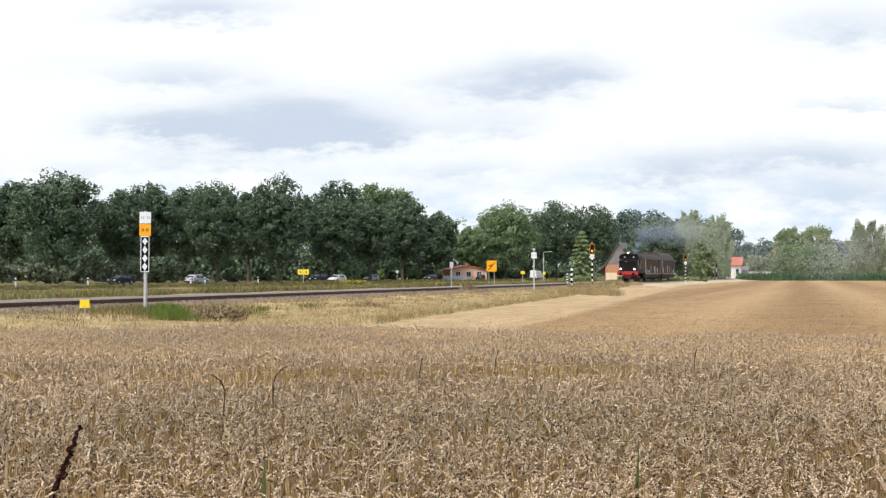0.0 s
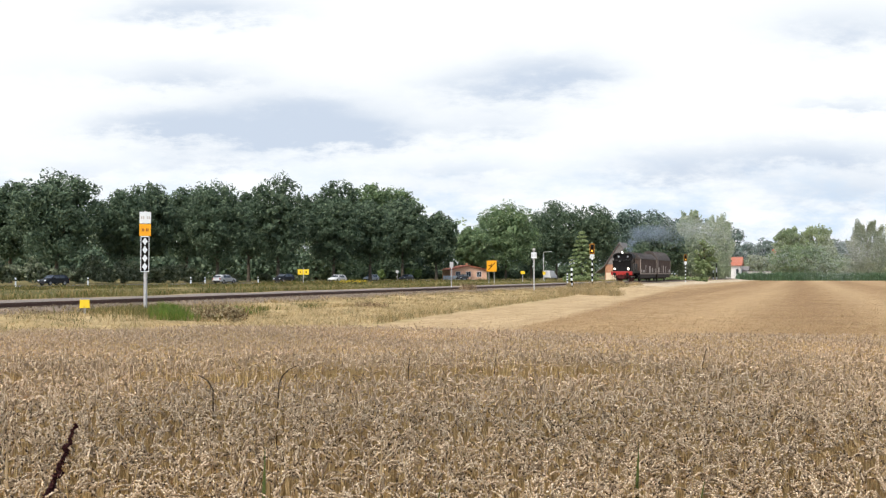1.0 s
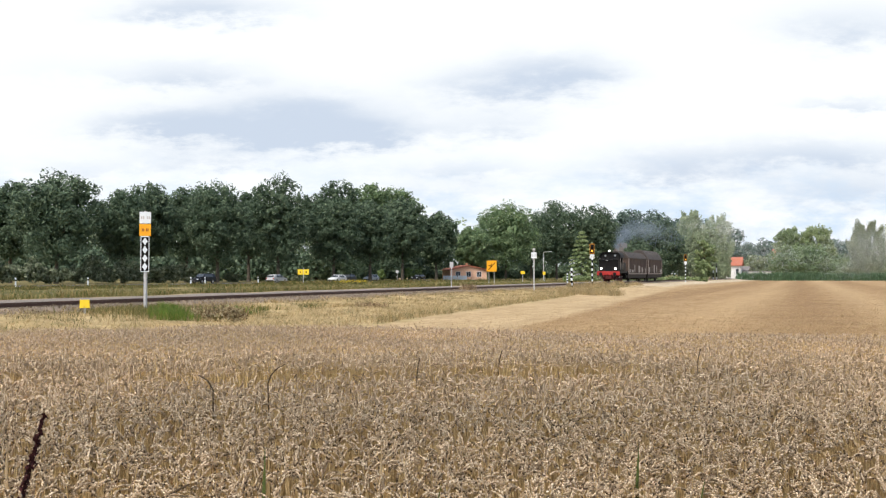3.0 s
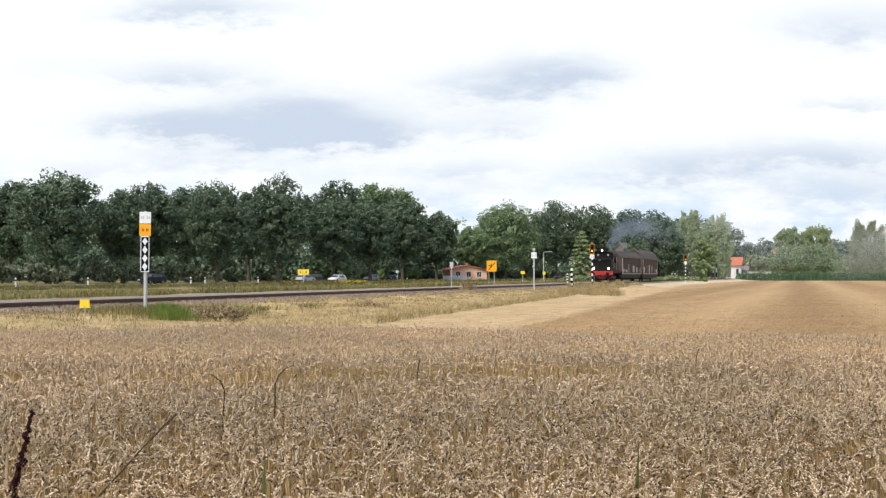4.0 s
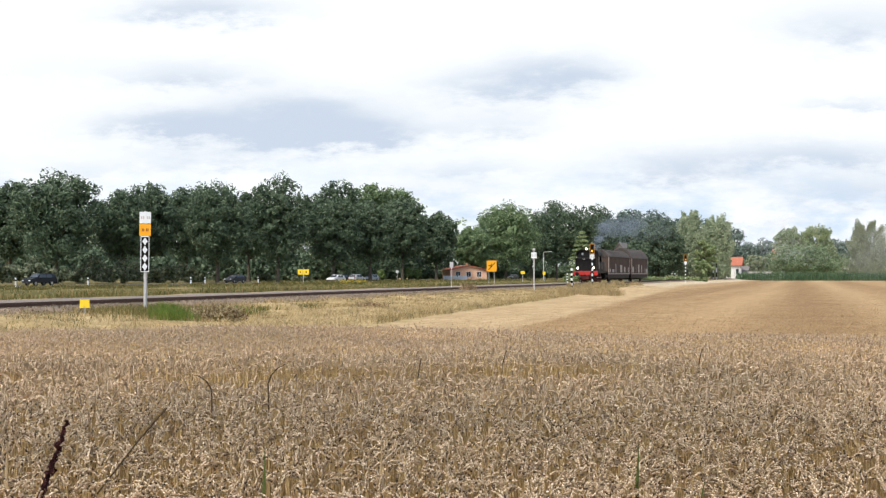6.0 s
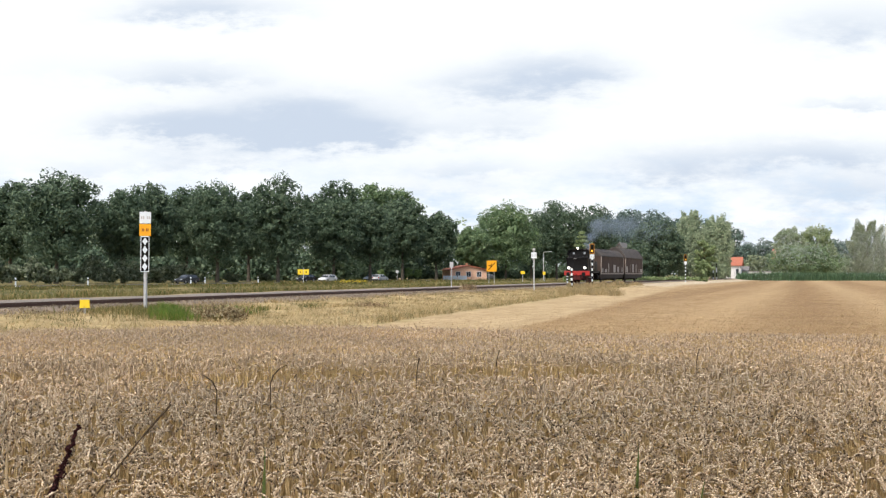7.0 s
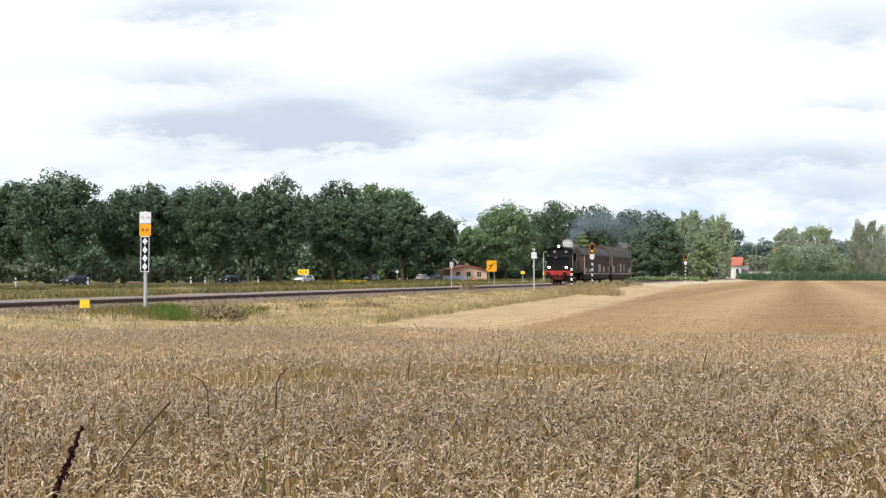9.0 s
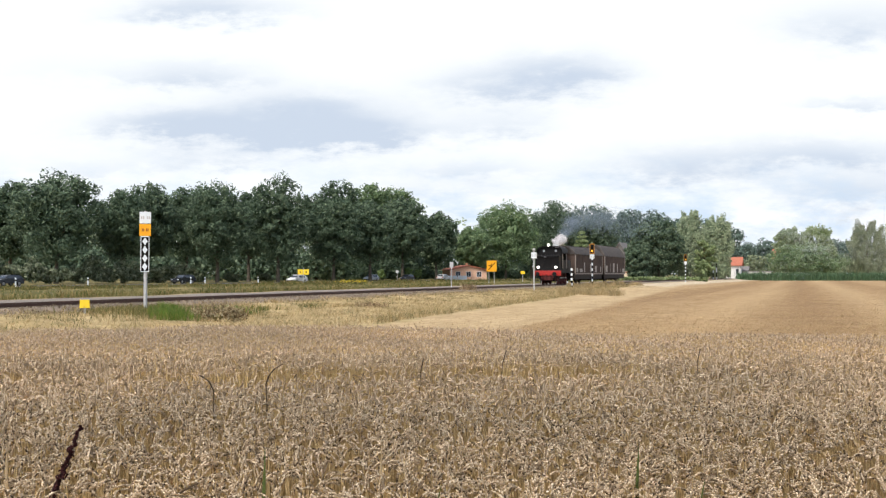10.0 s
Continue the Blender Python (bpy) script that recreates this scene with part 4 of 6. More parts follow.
def build_sky():
    m = bpy.data.materials.new("cloudy_sky")
    m.use_nodes = True
    nt = m.node_tree
    nt.nodes.remove(nt.nodes["Principled BSDF"])
    pos = nt.nodes.new("ShaderNodeTexCoord").outputs["Object"]
    sep = nt.nodes.new("ShaderNodeSeparateXYZ")
    nt.links.new(pos, sep.inputs[0])
    a = calc(nt, "DIVIDE", sep.outputs[0], sep.outputs[1])
    e = calc(nt, "DIVIDE", sep.outputs[2], sep.outputs[1])
    flat = nt.nodes.new("ShaderNodeCombineXYZ")
    nt.links.new(calc(nt, "MULTIPLY", a, 9.0), flat.inputs[0])
    nt.links.new(calc(nt, "MULTIPLY", e, 24.0), flat.inputs[1])
    n1 = noise_of(nt, 1.0, 6, flat.outputs[0], 0.6)
    n2 = noise_of(nt, 2.6, 6, flat.outputs[0], 0.62)
    aw = calc(nt, "ADD", a, calc(nt, "MULTIPLY", calc(nt, "SUBTRACT", n1, 0.5), 0.10))
    ew = calc(nt, "ADD", e, calc(nt, "MULTIPLY", calc(nt, "SUBTRACT", n2, 0.5), 0.042))
    total = None
    for px, py, rx, ry, k in CLOUDS:
        dx = calc(nt, "MULTIPLY", calc(nt, "SUBTRACT", aw, (px - 784) / FOCAL), FOCAL / rx)
        dy = calc(nt, "MULTIPLY", calc(nt, "SUBTRACT", ew, (485 - py) / FOCAL), FOCAL / ry)
        dy = calc(nt, "ADD", calc(nt, "MULTIPLY", calc(nt, "MAXIMUM", dy, 0.0), 0.82), calc(nt, "MULTIPLY", calc(nt, "MINIMUM", dy, 0.0), 1.35))
        r2 = calc(nt, "ADD", calc(nt, "MULTIPLY", dx, dx), calc(nt, "MULTIPLY", dy, dy))
        g = calc(nt, "MULTIPLY", calc(nt, "EXPONENT", calc(nt, "MULTIPLY", r2, -1.0)), k)
        total = g if total is None else calc(nt, "ADD", total, g)
    fluff = calc(nt, "MULTIPLY", total, calc(nt, "ADD", calc(nt, "MULTIPLY", n2, 1.5), 0.25))
    shade = smooth(nt, fluff, 0.0, 1.1)
    col = mixed(nt, shade, (0.97, 1.0, 1.02), (0.60, 0.685, 0.81))
    low = smooth(nt, e, 0.14, 0.05)
    veil = calc(nt, "MULTIPLY", low, smooth(nt, n1, 0.40, 0.66))
    col = mixed(nt, calc(nt, "MULTIPLY", veil, 0.85), col, (0.60, 0.75, 0.93))
    em = nt.nodes.new("ShaderNodeEmission")
    nt.links.new(col, em.inputs[0])
    em.inputs[1].default_value = 1.05
    nt.links.new(em.outputs[0], nt.nodes["Material Output"].inputs[0])
    verts, tris = [], []
    na, ne, R = 48, 24, 2400
    for i in range(ne + 1):
        el = radians(-1.5 + 36 * i / ne)
        for j in range(na + 1):
            az = radians(-44 + 88 * j / na)
            verts.append((R * math.sin(az) * math.cos(el), R * math.cos(az) * math.cos(el), R * math.sin(el)))
    w = na + 1
    for i in range(ne):
        for j in range(na):
            q = i * w + j
            tris += [(q, q + w + 1, q + 1), (q, q + w, q + w + 1)]
    ob = new("backdrop_sky", np_mesh("backdrop_sky", verts, tris, m))
    ob.location = (0, 0, 1.65)
    return tagged(ob, "bright overcast sky with grey-blue drifting clouds", "sky", kind="structure")


# ---------------- train ----------------
def wheel_mesh(name, r, width, parent, mat, spokes=0, x=0.0):
    bm = rod((x - width / 2, 0, 0), (x + width / 2, 0, 0), r, r, 28)
    rod((x - width / 2 - 0.02, 0, 0), (x + width / 2 + 0.02, 0, 0), r * 0.2, r * 0.2, 12, bm)
    for k in range(spokes):
        a = math.tau * k / spokes
        rod((x + width / 2 + 0.015, 0, 0), (x + width / 2 + 0.015, r * 0.85 * math.cos(a), r * 0.85 * math.sin(a)), 0.04, 0.03, 6, bm)
    return part(name, bm, mat, parent, smooth_angle=0.6)


def wheelset(parent, y, r, mat, name="wheelset"):
    """Axle with two wheels, turning about its own origin."""
    bm = rod((-0.8, 0, 0), (0.8, 0, 0), 0.07, 0.07, 10)
    for x in (-0.77, 0.77):
        rod((x - 0.07, 0, 0), (x + 0.07, 0, 0), r, r, 28, bm)
        sgn = 1 if x > 0 else -1
        for k in range(9):
            a = math.tau * k / 9
            rod((x + sgn * 0.08, 0, 0), (x + sgn * 0.08, r * 0.86 * math.cos(a), r * 0.86 * math.sin(a)), 0.035, 0.03, 6, bm)
        rod((x, 0, 0), (x + sgn * 0.13, 0, 0), 0.11, 0.11, 12, bm)
    ob = part(name, bm, mat, parent, smooth_angle=0.6)
    ob.location = (0, y, r)
    return ob


def arch(w, z_side, z_top, n=14, round_=0.28):
    """Outline of an arched roof, from one eave over the crown to the other."""
    pts = []
    for i in range(n + 1):
        a = math.pi * i / n
        c, s = math.cos(a), math.sin(a)
        x = w / 2 * (abs(c) ** 0.62) * (1 if c >= 0 else -1)
        pts.append((x, z_side + (z_top - z_side) * (s ** 0.72)))
    return pts


def bowed(w, z_side, z_top, n=16):
    """Outline of a shallow bowed wagon roof with a clear edge at the eaves."""
    return [(w / 2 * (1 - 2 * i / n), z_side + (z_top - z_side) * (1 - abs(1 - 2 * i / n) ** 2.3)) for i in range(n + 1)]


def buffer_pair(parent, y, sgn):
    for x in (-0.875, 0.875):
        bm = rod((x, y, 1.05), (x, y + sgn * 0.36, 1.05), 0.10, 0.085, 14)
        rod((x, y + sgn * 0.36, 1.05), (x, y + sgn * 0.44, 1.05), 0.06, 0.06, 12, bm)
        rod((x, y + sgn * 0.44, 1.05), (x, y + sgn * 0.48, 1.05), 0.22, 0.21, 20, bm)
        part("buffer", bm, LOCO_BLACK, parent, smooth_angle=0.6)


def build_locomotive():
    lo = thing("steam_locomotive", "small black steam tank locomotive with red buffer beam, running cab first", "locomotive", Matrix())
    wheels = [wheelset(lo, y, 0.52, WHEEL_RED) for y in (1.25, 2.55, 3.85)]
    for w in wheels:
        w["label"] = "dark red spoked driving wheels on an axle"
    part("frame", box(-0.62, 0.62, 0.1, 5.2, 0.62, 1.12, 0.03), WHEEL_RED, lo, "dark red main frame")
    part("running_board", box(-1.38, 1.38, 0.06, 5.2, 1.36, 1.44, 0.01), LOCO_BLACK, lo, "black running board")
    for y0 in (0.0, 5.16):
        bm = box(-1.45, 1.45, y0, y0 + 0.08, 0.90, 1.40, 0.02)
        part("buffer_beam", bm, LOCO_RED if y0 == 0 else LOCO_BLACK, lo, "red buffer beam" if y0 == 0 else "black rear buffer beam")
    for x in (-1.12, 1.12):
        bm = box(x - 0.16, x + 0.16, 0.02, 0.42, 0.34, 0.40, 0.01)
        box(x - 0.16, x + 0.16, 0.02, 0.36, 0.66, 0.71, 0.01, bm)
        for dx in (-0.15, 0.15):
            box(x + dx - 0.015, x + dx + 0.015, 0.04, 0.10, 0.34, 0.9, 0, bm)
        part("step", bm, LOCO_BLACK, lo, "black footsteps below the beam")
    buffer_pair(lo, 0.0, -1)
    buffer_pair(lo, 5.24, 1)
    bm = rod((0, -0.02, 1.02), (0, -0.28, 1.0), 0.035, 0.03, 8)
    rod((0, -0.26, 1.02), (0, -0.27, 0.55), 0.03, 0.03, 8, bm)
    part("coupling", bm, LOCO_BLACK, lo, "hanging screw coupling")
    for x in (-0.42, 0.42):
        part("air_hose", rod((x, 0.01, 1.0), (x, -0.06, 0.5), 0.035, 0.03, 8), LOCO_BLACK, lo)
    bm = box(-0.5, 0.5, 0.12, 0.6, 0.42, 0.75, 0.04)
    part("guard_plate", bm, WHEEL_RED, lo, "dark red guard plate")
    # coal bunker in front of the cab, upper edge flared outwards
    half = 1.22
    bm = bmesh.new()
    rings = []
    for z, w, y in ((1.44, half, 0.12), (2.62, half, 0.12), (2.78, half + 0.03, 0.05), (2.84, half + 0.03, 0.03)):
        rings.append([(-w, y, z), (w, y, z), (w, 1.2, z), (-w, 1.2, z)])
    loft(rings, bm=bm)
    bmesh.ops.bevel(bm, geom=[e for e in bm.edges if abs(e.verts[0].co.z - e.verts[1].co.z) > 0.05], offset=0.05, segments=3, affect="EDGES")
    part("coal_bunker", bm, LOCO_BLACK, lo, smooth_angle=0.5)
    part("bunker_rim", box(-half - 0.05, half + 0.05, 0.0, 0.05, 2.80, 2.87, 0.01), LOCO_BLACK, lo)
    part("lamp_bracket", box(-0.35, -0.05, -0.03, 0.0, 2.74, 2.80, 0.01), LOCO_STEEL, lo, "small bright steel bracket")
    coal = bmesh.new()
    rng = random.Random(4)
    for _ in range(60):
        m = Matrix.Translation((rng.uniform(-1.05, 1.05), rng.uniform(0.2, 1.05), 2.80 + rng.uniform(0, 0.12))) @ Euler((rng.random() * 3, rng.random() * 3, 0)).to_matrix().to_4x4()
        bmesh.ops.create_icosphere(coal, subdivisions=1, radius=rng.uniform(0.06, 0.13), matrix=m)
    part("coal", coal, LOCO_BLACK, lo, "heaped black coal")
    # cab: front sheet, side sheets with openings, arched roof
    for x in (-1.28, 1.24):
        bm = bmesh.new()
        box(x, x + 0.04, 1.15, 2.75, 1.44, 2.45, 0, bm)
        box(x, x + 0.04, 1.15, 1.45, 2.45, 3.25, 0, bm)
        box(x, x + 0.04, 2.45, 2.75, 2.45, 3.25, 0, bm)
        box(x, x + 0.04, 1.15, 2.75, 3.13, 3.25, 0, bm)
        part("cab_side", bm, LOCO_BLACK, lo)
    for y, nm in ((1.15, "cab_front"), (2.70, "cab_back")):
        roof = arch(2.5, 3.20, 3.80)
        ring = [(-1.24, 1.44)] + [(1.24, 1.44)] + roof
        bm = loft([[(x, yy, z) for x, z in ring] for yy in (y, y + 0.05)])
        part(nm, bm, LOCO_BLACK, lo)
    roof_o, roof_i = arch(2.72, 3.22, 3.92), arch(2.64, 3.20, 3.86)
    bm = loft([[(x, y, z) for x, z in roof_o + roof_i[::-1]] for y in (0.86, 2.98)])
    part("cab_roof", bm, LOCO_BLACK, lo, smooth_angle=0.7)
    for x in (-0.62, 0.62):
        bm = rod((x, 1.10, 3.40), (x, 1.16, 3.40), 0.17, 0.17, 24)
        win = part("cab_window", bm, LOCO_BLACK, lo, "round cab window with steel rim", 0.6)
        part("rim", rod((x, 1.085, 3.40), (x, 1.11, 3.40), 0.18, 0.16, 24), LOCO_BLACK, win, smooth_angle=0.6)
        part("pane", rod((x, 1.075, 3.40), (x, 1.09, 3.40), 0.125, 0.125, 24), CAB_GLASS_SKY, win, smooth_angle=0.6)
    for x in (-1.30, 1.30):
        for y in (1.22, 2.68):
            part("handrail", rod((x, y, 1.6), (x, y, 3.1), 0.035, 0.035, 8), PALE_PAINT, lo, "pale painted handrail")
    # lamps: two on the bunker, one on the roof edge
    for x, y, z in ((-0.92, 0.06, 1.74), (0.92, 0.06, 1.74), (-0.08, 0.86, 3.98)):
        bm = rod((x, y + 0.16, z), (x, y - 0.06, z), 0.14, 0.155, 20)
        box(x - 0.06, x + 0.06, y, y + 0.12, z - 0.24, z - 0.1, 0, bm)
        lamp = part("headlamp", bm, LOCO_BLACK, lo, "round lit headlamp", 0.6)
        part("lamp_glass", rod((x, y - 0.06, z), (x, y - 0.075, z), 0.13, 0.125, 20), LAMP_ON, lamp, "glowing warm white lens", 0.6)
    # tanks, boiler, chimney, dome
    for x in (-1.25, 0.65):
        bm = box(x, x + 0.60, 2.76, 4.55, 1.44, 2.48, 0.05)
        part("side_tank", bm, LOCO_BLACK, lo, smooth_angle=0.5)
    bm = rod((0, 2.7, 2.15), (0, 4.6, 2.15), 0.66, 0.66, 32)
    for y in (3.2, 3.9, 4.5):
        rod((0, y - 0.03, 2.15), (0, y + 0.03, 2.15), 0.675, 0.675, 32, bm)
    part("boiler", bm, LOCO_BLACK, lo, smooth_angle=0.6)
    bm = rod((0, 4.5, 2.12), (0, 5.14, 2.12), 0.72, 0.72, 32)
    rod((0, 5.14, 2.12), (0, 5.19, 2.12), 0.60, 0.5, 32, bm)
    part("smokebox", bm, LOCO_BLACK, lo, smooth_angle=0.6)
    bm = loft([[(r * math.cos(a * math.tau / 20), 4.82 + r * math.sin(a * math.tau / 20), z) for a in range(20)]
               for z, r in ((2.75, 0.30), (2.9, 0.2), (3.0, 0.18), (3.62, 0.2), (3.66, 0.25), (3.74, 0.25), (3.76, 0.2))])
    part("chimney", bm, LOCO_BLACK, lo, smooth_angle=0.6)
    bm = loft([[(r * math.cos(a * math.tau / 20), 3.55 + r * math.sin(a * math.tau / 20), z) for a in range(20)]
               for z, r in ((2.7, 0.40), (2.85, 0.33), (3.2, 0.32), (3.36, 0.25), (3.42, 0.08))])
    part("steam_dome", bm, LOCO_BLACK, lo, smooth_angle=0.6)
    for x in (-1.08, 1.08):
        sg = 1 if x > 0 else -1
        bm = rod((x, 4.5, 0.75), (x, 5.1, 0.75), 0.25, 0.25, 18)
        part("cylinder", bm, LOCO_BLACK, lo, smooth_angle=0.6)
        part("coupling_rod", box(x - 0.12 * sg - 0.03, x - 0.12 * sg + 0.03, 1.2, 3.9, 0.62, 0.72, 0.01), LOCO_STEEL, lo, "bright steel coupling rod")
        part("valance", box(min(x * 1.22, x * 1.25), max(x * 1.22, x * 1.25), 0.1, 5.1, 1.16, 1.37), LOCO_BLACK, lo)
        part("side_step", box(min(x, x * 1.2), max(x, x * 1.2), 1.5, 2.1, 0.52, 0.58, 0.01), LOCO_BLACK, lo)
        for y in (1.52, 2.04):
            part("step_bracket", box(x * 1.15 - 0.02, x * 1.15 + 0.02, y, y + 0.05, 0.55, 1.2), LOCO_BLACK, lo)
        part("lamp_iron", box(x * 0.95 - 0.03, x * 0.95 + 0.03, -0.02, 0.03, 1.4, 1.6), LOCO_BLACK, lo)
        part("sand_pipe", rod((x * 0.72, 0.9, 1.2), (x * 0.72, 0.72, 0.12), 0.03, 0.03, 6), LOCO_STEEL, lo)
        part("guard_iron", box(x * 0.69 - 0.03, x * 0.69 + 0.03, 0.16, 0.2, 0.1, 0.95), LOCO_BLACK, lo)
    part("ash_pan", box(-0.55, 0.55, 1.6, 3.6, 0.32, 0.66, 0.03), LOCO_BLACK, lo)
    return lo, wheels


def build_wagon(top, label, seed, ln=12.4):
    wg = thing("goods_wagon", label, "wagon", Matrix(), "covered goods wagons of the train")
    rng = random.Random(seed)
    W, z0, z1 = 2.72, 1.12, 3.15
    bm = box(-W / 2, W / 2, 0, ln, z0, z1)
    part("body", bm, WAGON_BROWN, wg)
    roof = bowed(W + 0.20, z1, top, 18)
    bm = loft([[(x, y, z) for x, z in roof] for y in (-0.12, ln + 0.12)])
    part("roof", bm, WAGON_ROOF, wg, "arched grey-brown roof", 0.7)
    ring = bowed(W + 0.26, z1 - 0.03, top + 0.05, 18)
    inner = bowed(W - 0.06, z1 - 0.03, top - 0.1, 18)
    for y in (-0.2, ln + 0.08):
        part("roof_hoop", loft([[(x, yy, z) for x, z in ring + inner[::-1]] for yy in (y + 0.03, y + 0.10)]), HOOP_GREY, wg, "weathered grey roof end hoop", 0.7)
    # vertical side panels with standing ribs
    for side in (-1, 1):
        x = side * W / 2
        y = 0.14
        while y < ln - 0.4:
            w = 0.98
            part("panel", box(min(x, x + side * 0.03), max(x, x + side * 0.03), y, min(y + w - 0.04, ln - 0.14), z0 + 0.1, z1 - 0.05), WAGON_BROWN, wg)
            y += w
        for y in (0.05, ln - 0.05):
            part("corner_post", box(min(x, x + side * 0.07), max(x, x + side * 0.07), y - 0.09, y + 0.09, z0, z1), PALE_PAINT, wg, "pale worn corner post")
        part("sill", box(min(x, x + side * 0.06), max(x, x + side * 0.06), 0, ln, z0 - 0.10, z0 + 0.05), PALE_PAINT, wg, "pale scuffed lower sill")
        part("eave", box(min(x, x + side * 0.08), max(x, x + side * 0.08), 0, ln, z1 - 0.06, z1 + 0.03), WAGON_FRAME, wg)
        # faded chalk and paint patches, posts and latch bars
        y = 0.5
        while y < ln - 0.6:
            hgt = rng.uniform(0.35, 1.15)
            wd = rng.choice((0.12, 0.4, 0.6, 0.9, 1.2))
            part("faded_patch", box(min(x + side * 0.031, x + side * 0.04), max(x + side * 0.031, x + side * 0.04), y, y + wd, z0 + 0.14, z0 + 0.14 + hgt), CHALK if wd > 0.3 else PALE_PAINT, wg, "faded pale paint patch")
            y += wd + rng.uniform(0.7, 2.4)
        # frame beam, deepened to stand in for shade below the sill
        part("beam_with_shade", box(min(side * 1.2, side * 1.3), max(side * 1.2, side * 1.3), 0, ln, 0.52, z0 - 0.11), WAGON_FRAME, wg)
        for ya in (2.5, ln - 2.5):
            bm = box(min(side * 1.0, side * 1.12), max(side * 1.0, side * 1.12), ya - 0.18, ya + 0.18, 0.36, 0.7, 0.02)
            for q in range(4):
                box(min(side * 0.98, side * 1.08), max(side * 0.98, side * 1.08), ya - 0.75 + q * 0.09, ya + 0.75 - q * 0.09, 0.70 + q * 0.03, 0.728 + q * 0.03, 0, bm)
            part("axle_box", bm, WAGON_FRAME, wg, "dark axle box with leaf spring")
        bm = box(min(side * 1.15, side * 1.2), max(side * 1.15, side * 1.2), 4.2, ln - 4.2, 0.5, 0.56)
        for q in (4.2, ln - 4.26):
            box(min(side * 1.15, side * 1.2), max(side * 1.15, side * 1.2), q, q + 0.06, 0.5, 0.9, 0, bm)
        part("step_rail", bm, WAGON_FRAME, wg)
    # roof seams and a seam along the ridge
    for k in range(1, 9):
        y = ln * k / 9
        part("roof_seam", loft([[(x, yy, z) for x, z in bowed(W + 0.22, z1, top + 0.02, 18) + bowed(W - 0.06, z1, top - 0.08, 18)[::-1]] for yy in (y - 0.025, y + 0.025)]), WAGON_ROOF, wg)
    part("ridge_bar", box(-0.09, 0.09, -0.1, ln + 0.1, top - 0.01, top + 0.05, 0.01), HOOP_GREY, wg)
    # brake hangers, added wide to fill in the underside's shade
    for k in range(3):
        y = ln * (0.34 + 0.14 * k)
        part("shade_hanger", box(-1.05, 1.05, y - 0.05, y + 0.05, 0.34, 0.92), WAGON_FRAME, wg)
    part("underframe", box(-1.18, 1.18, 0.02, ln - 0.02, 0.92, z0 + 0.02), WAGON_FRAME, wg)
    part("brake_gear", box(-0.7, 0.7, ln / 2 - 1.1, ln / 2 + 1.1, 0.42, 0.9, 0.05), WAGON_FRAME, wg)
    buffer_pair(wg, -0.02, -1)
    buffer_pair(wg, ln + 0.02, 1)
    wheels = [wheelset(wg, y, 0.46, WHEEL_IRON) for y in (2.5, ln - 2.5)]
    return wg, wheels


# ---------------- masts and signs ----------------
def text_bars(parent, x0, x1, z0, z1, y, mat, rows=1, n=5):
    """Unreadable writing as plain bars."""
    for r in range(rows):
        zc = z0 + (z1 - z0) * (r + 0.5) / rows
        hh = (z1 - z0) / rows * 0.36
        w = (x1 - x0) / n
        for i in range(n):
            if i == n // 2:
                continue
            part("text_bar", box(x0 + w * (i + 0.12), x0 + w * (i + 0.88), y - 0.004, y, zc - hh, zc + hh), mat, parent)


def plate(parent, name, x0, x1, z0, z1, mat, y=-0.06, label=""):
    ob = part(name, box(x0, x1, y - 0.02, y, z0, z1, 0.004), mat, parent, label)
    return ob


def build_tall_mast():
    p = on_track(track_at(257, 3.5), 3.5)
    s = FOCAL / p.y
    z0 = ground_z(p)
    ob = thing("signal_mast", "grey mast with white, orange and diamond boards on the verge", "railway sign", pose(p.x, p.y, z0, 0, 0, 10))
    zz = lambda py: (485 - py) / s + EYE.z - z0
    part("pole", rod((0.02, 0, -0.1), (0.0, 0, zz(374)), 0.07, 0.065, 16), MAST_GREY, ob, smooth_angle=0.6)
    a = plate(ob, "white_board", -0.2080, 0.2080, zz(396), zz(375.5), SIGN_WHITE, -0.075, "white number board")
    text_bars(a, -0.1664, 0.1849, zz(389), zz(382), -0.096, MAST_GREY, 1, 5)
    b = plate(ob, "orange_board", -0.2126, 0.2080, zz(418), zz(397), SIGN_ORANGE, -0.075, "orange board with faint writing")
    text_bars(b, -0.1294, 0.1294, zz(411), zz(404), -0.096, RUST_TEXT, 1, 5)
    c = plate(ob, "diamond_board", -0.1618, 0.1571, zz(481.5), zz(418.6), SIGN_WHITE, -0.075, "black board with four white diamonds")
    part("black_field", box(-0.1340, 0.1294, -0.1, -0.096, zz(480), zz(420)), SIGN_BLACK, c)
    for i in range(4):
        zc = zz(427.5 + 15.0 * i)
        bm = loft([[(-0.002, y, zc - 0.1525), (0.0971, y, zc), (-0.002, y, zc + 0.1525), (-0.1017, y, zc)] for y in (-0.108, -0.1005)])
        part("diamond", bm, SIGN_WHITE, c)
    for z in (zz(470), zz(430), zz(407), zz(386)):
        part("clamp", box(-0.1, 0.1, -0.075, 0.08, z - 0.025, z + 0.025, 0.005), MAST_GREY, ob)


def build_marker_box():
    p = on_track(track_at(151, 3.3), 3.3)
    z0 = ground_z(p)
    s = FOCAL / p.y
    ob = thing("marker_board", "small yellow board on a short grey stake", "railway sign", pose(p.x, p.y, z0, 0, 0, 12))
    zz = lambda py: (485 - py) / s + EYE.z - z0
    part("stake", rod((0.0, 0, -0.1), (0.0, 0, zz(540)), 0.04, 0.04, 10), MAST_GREY, ob)
    bm = box(-0.175, 0.175, -0.07, -0.02, zz(545.5), zz(530.5), 0.015)
    for v in bm.verts:
        if v.co.z > zz(538):
            v.co.x *= 0.9
    part("board", bm, SIGN_YELLOW, ob)


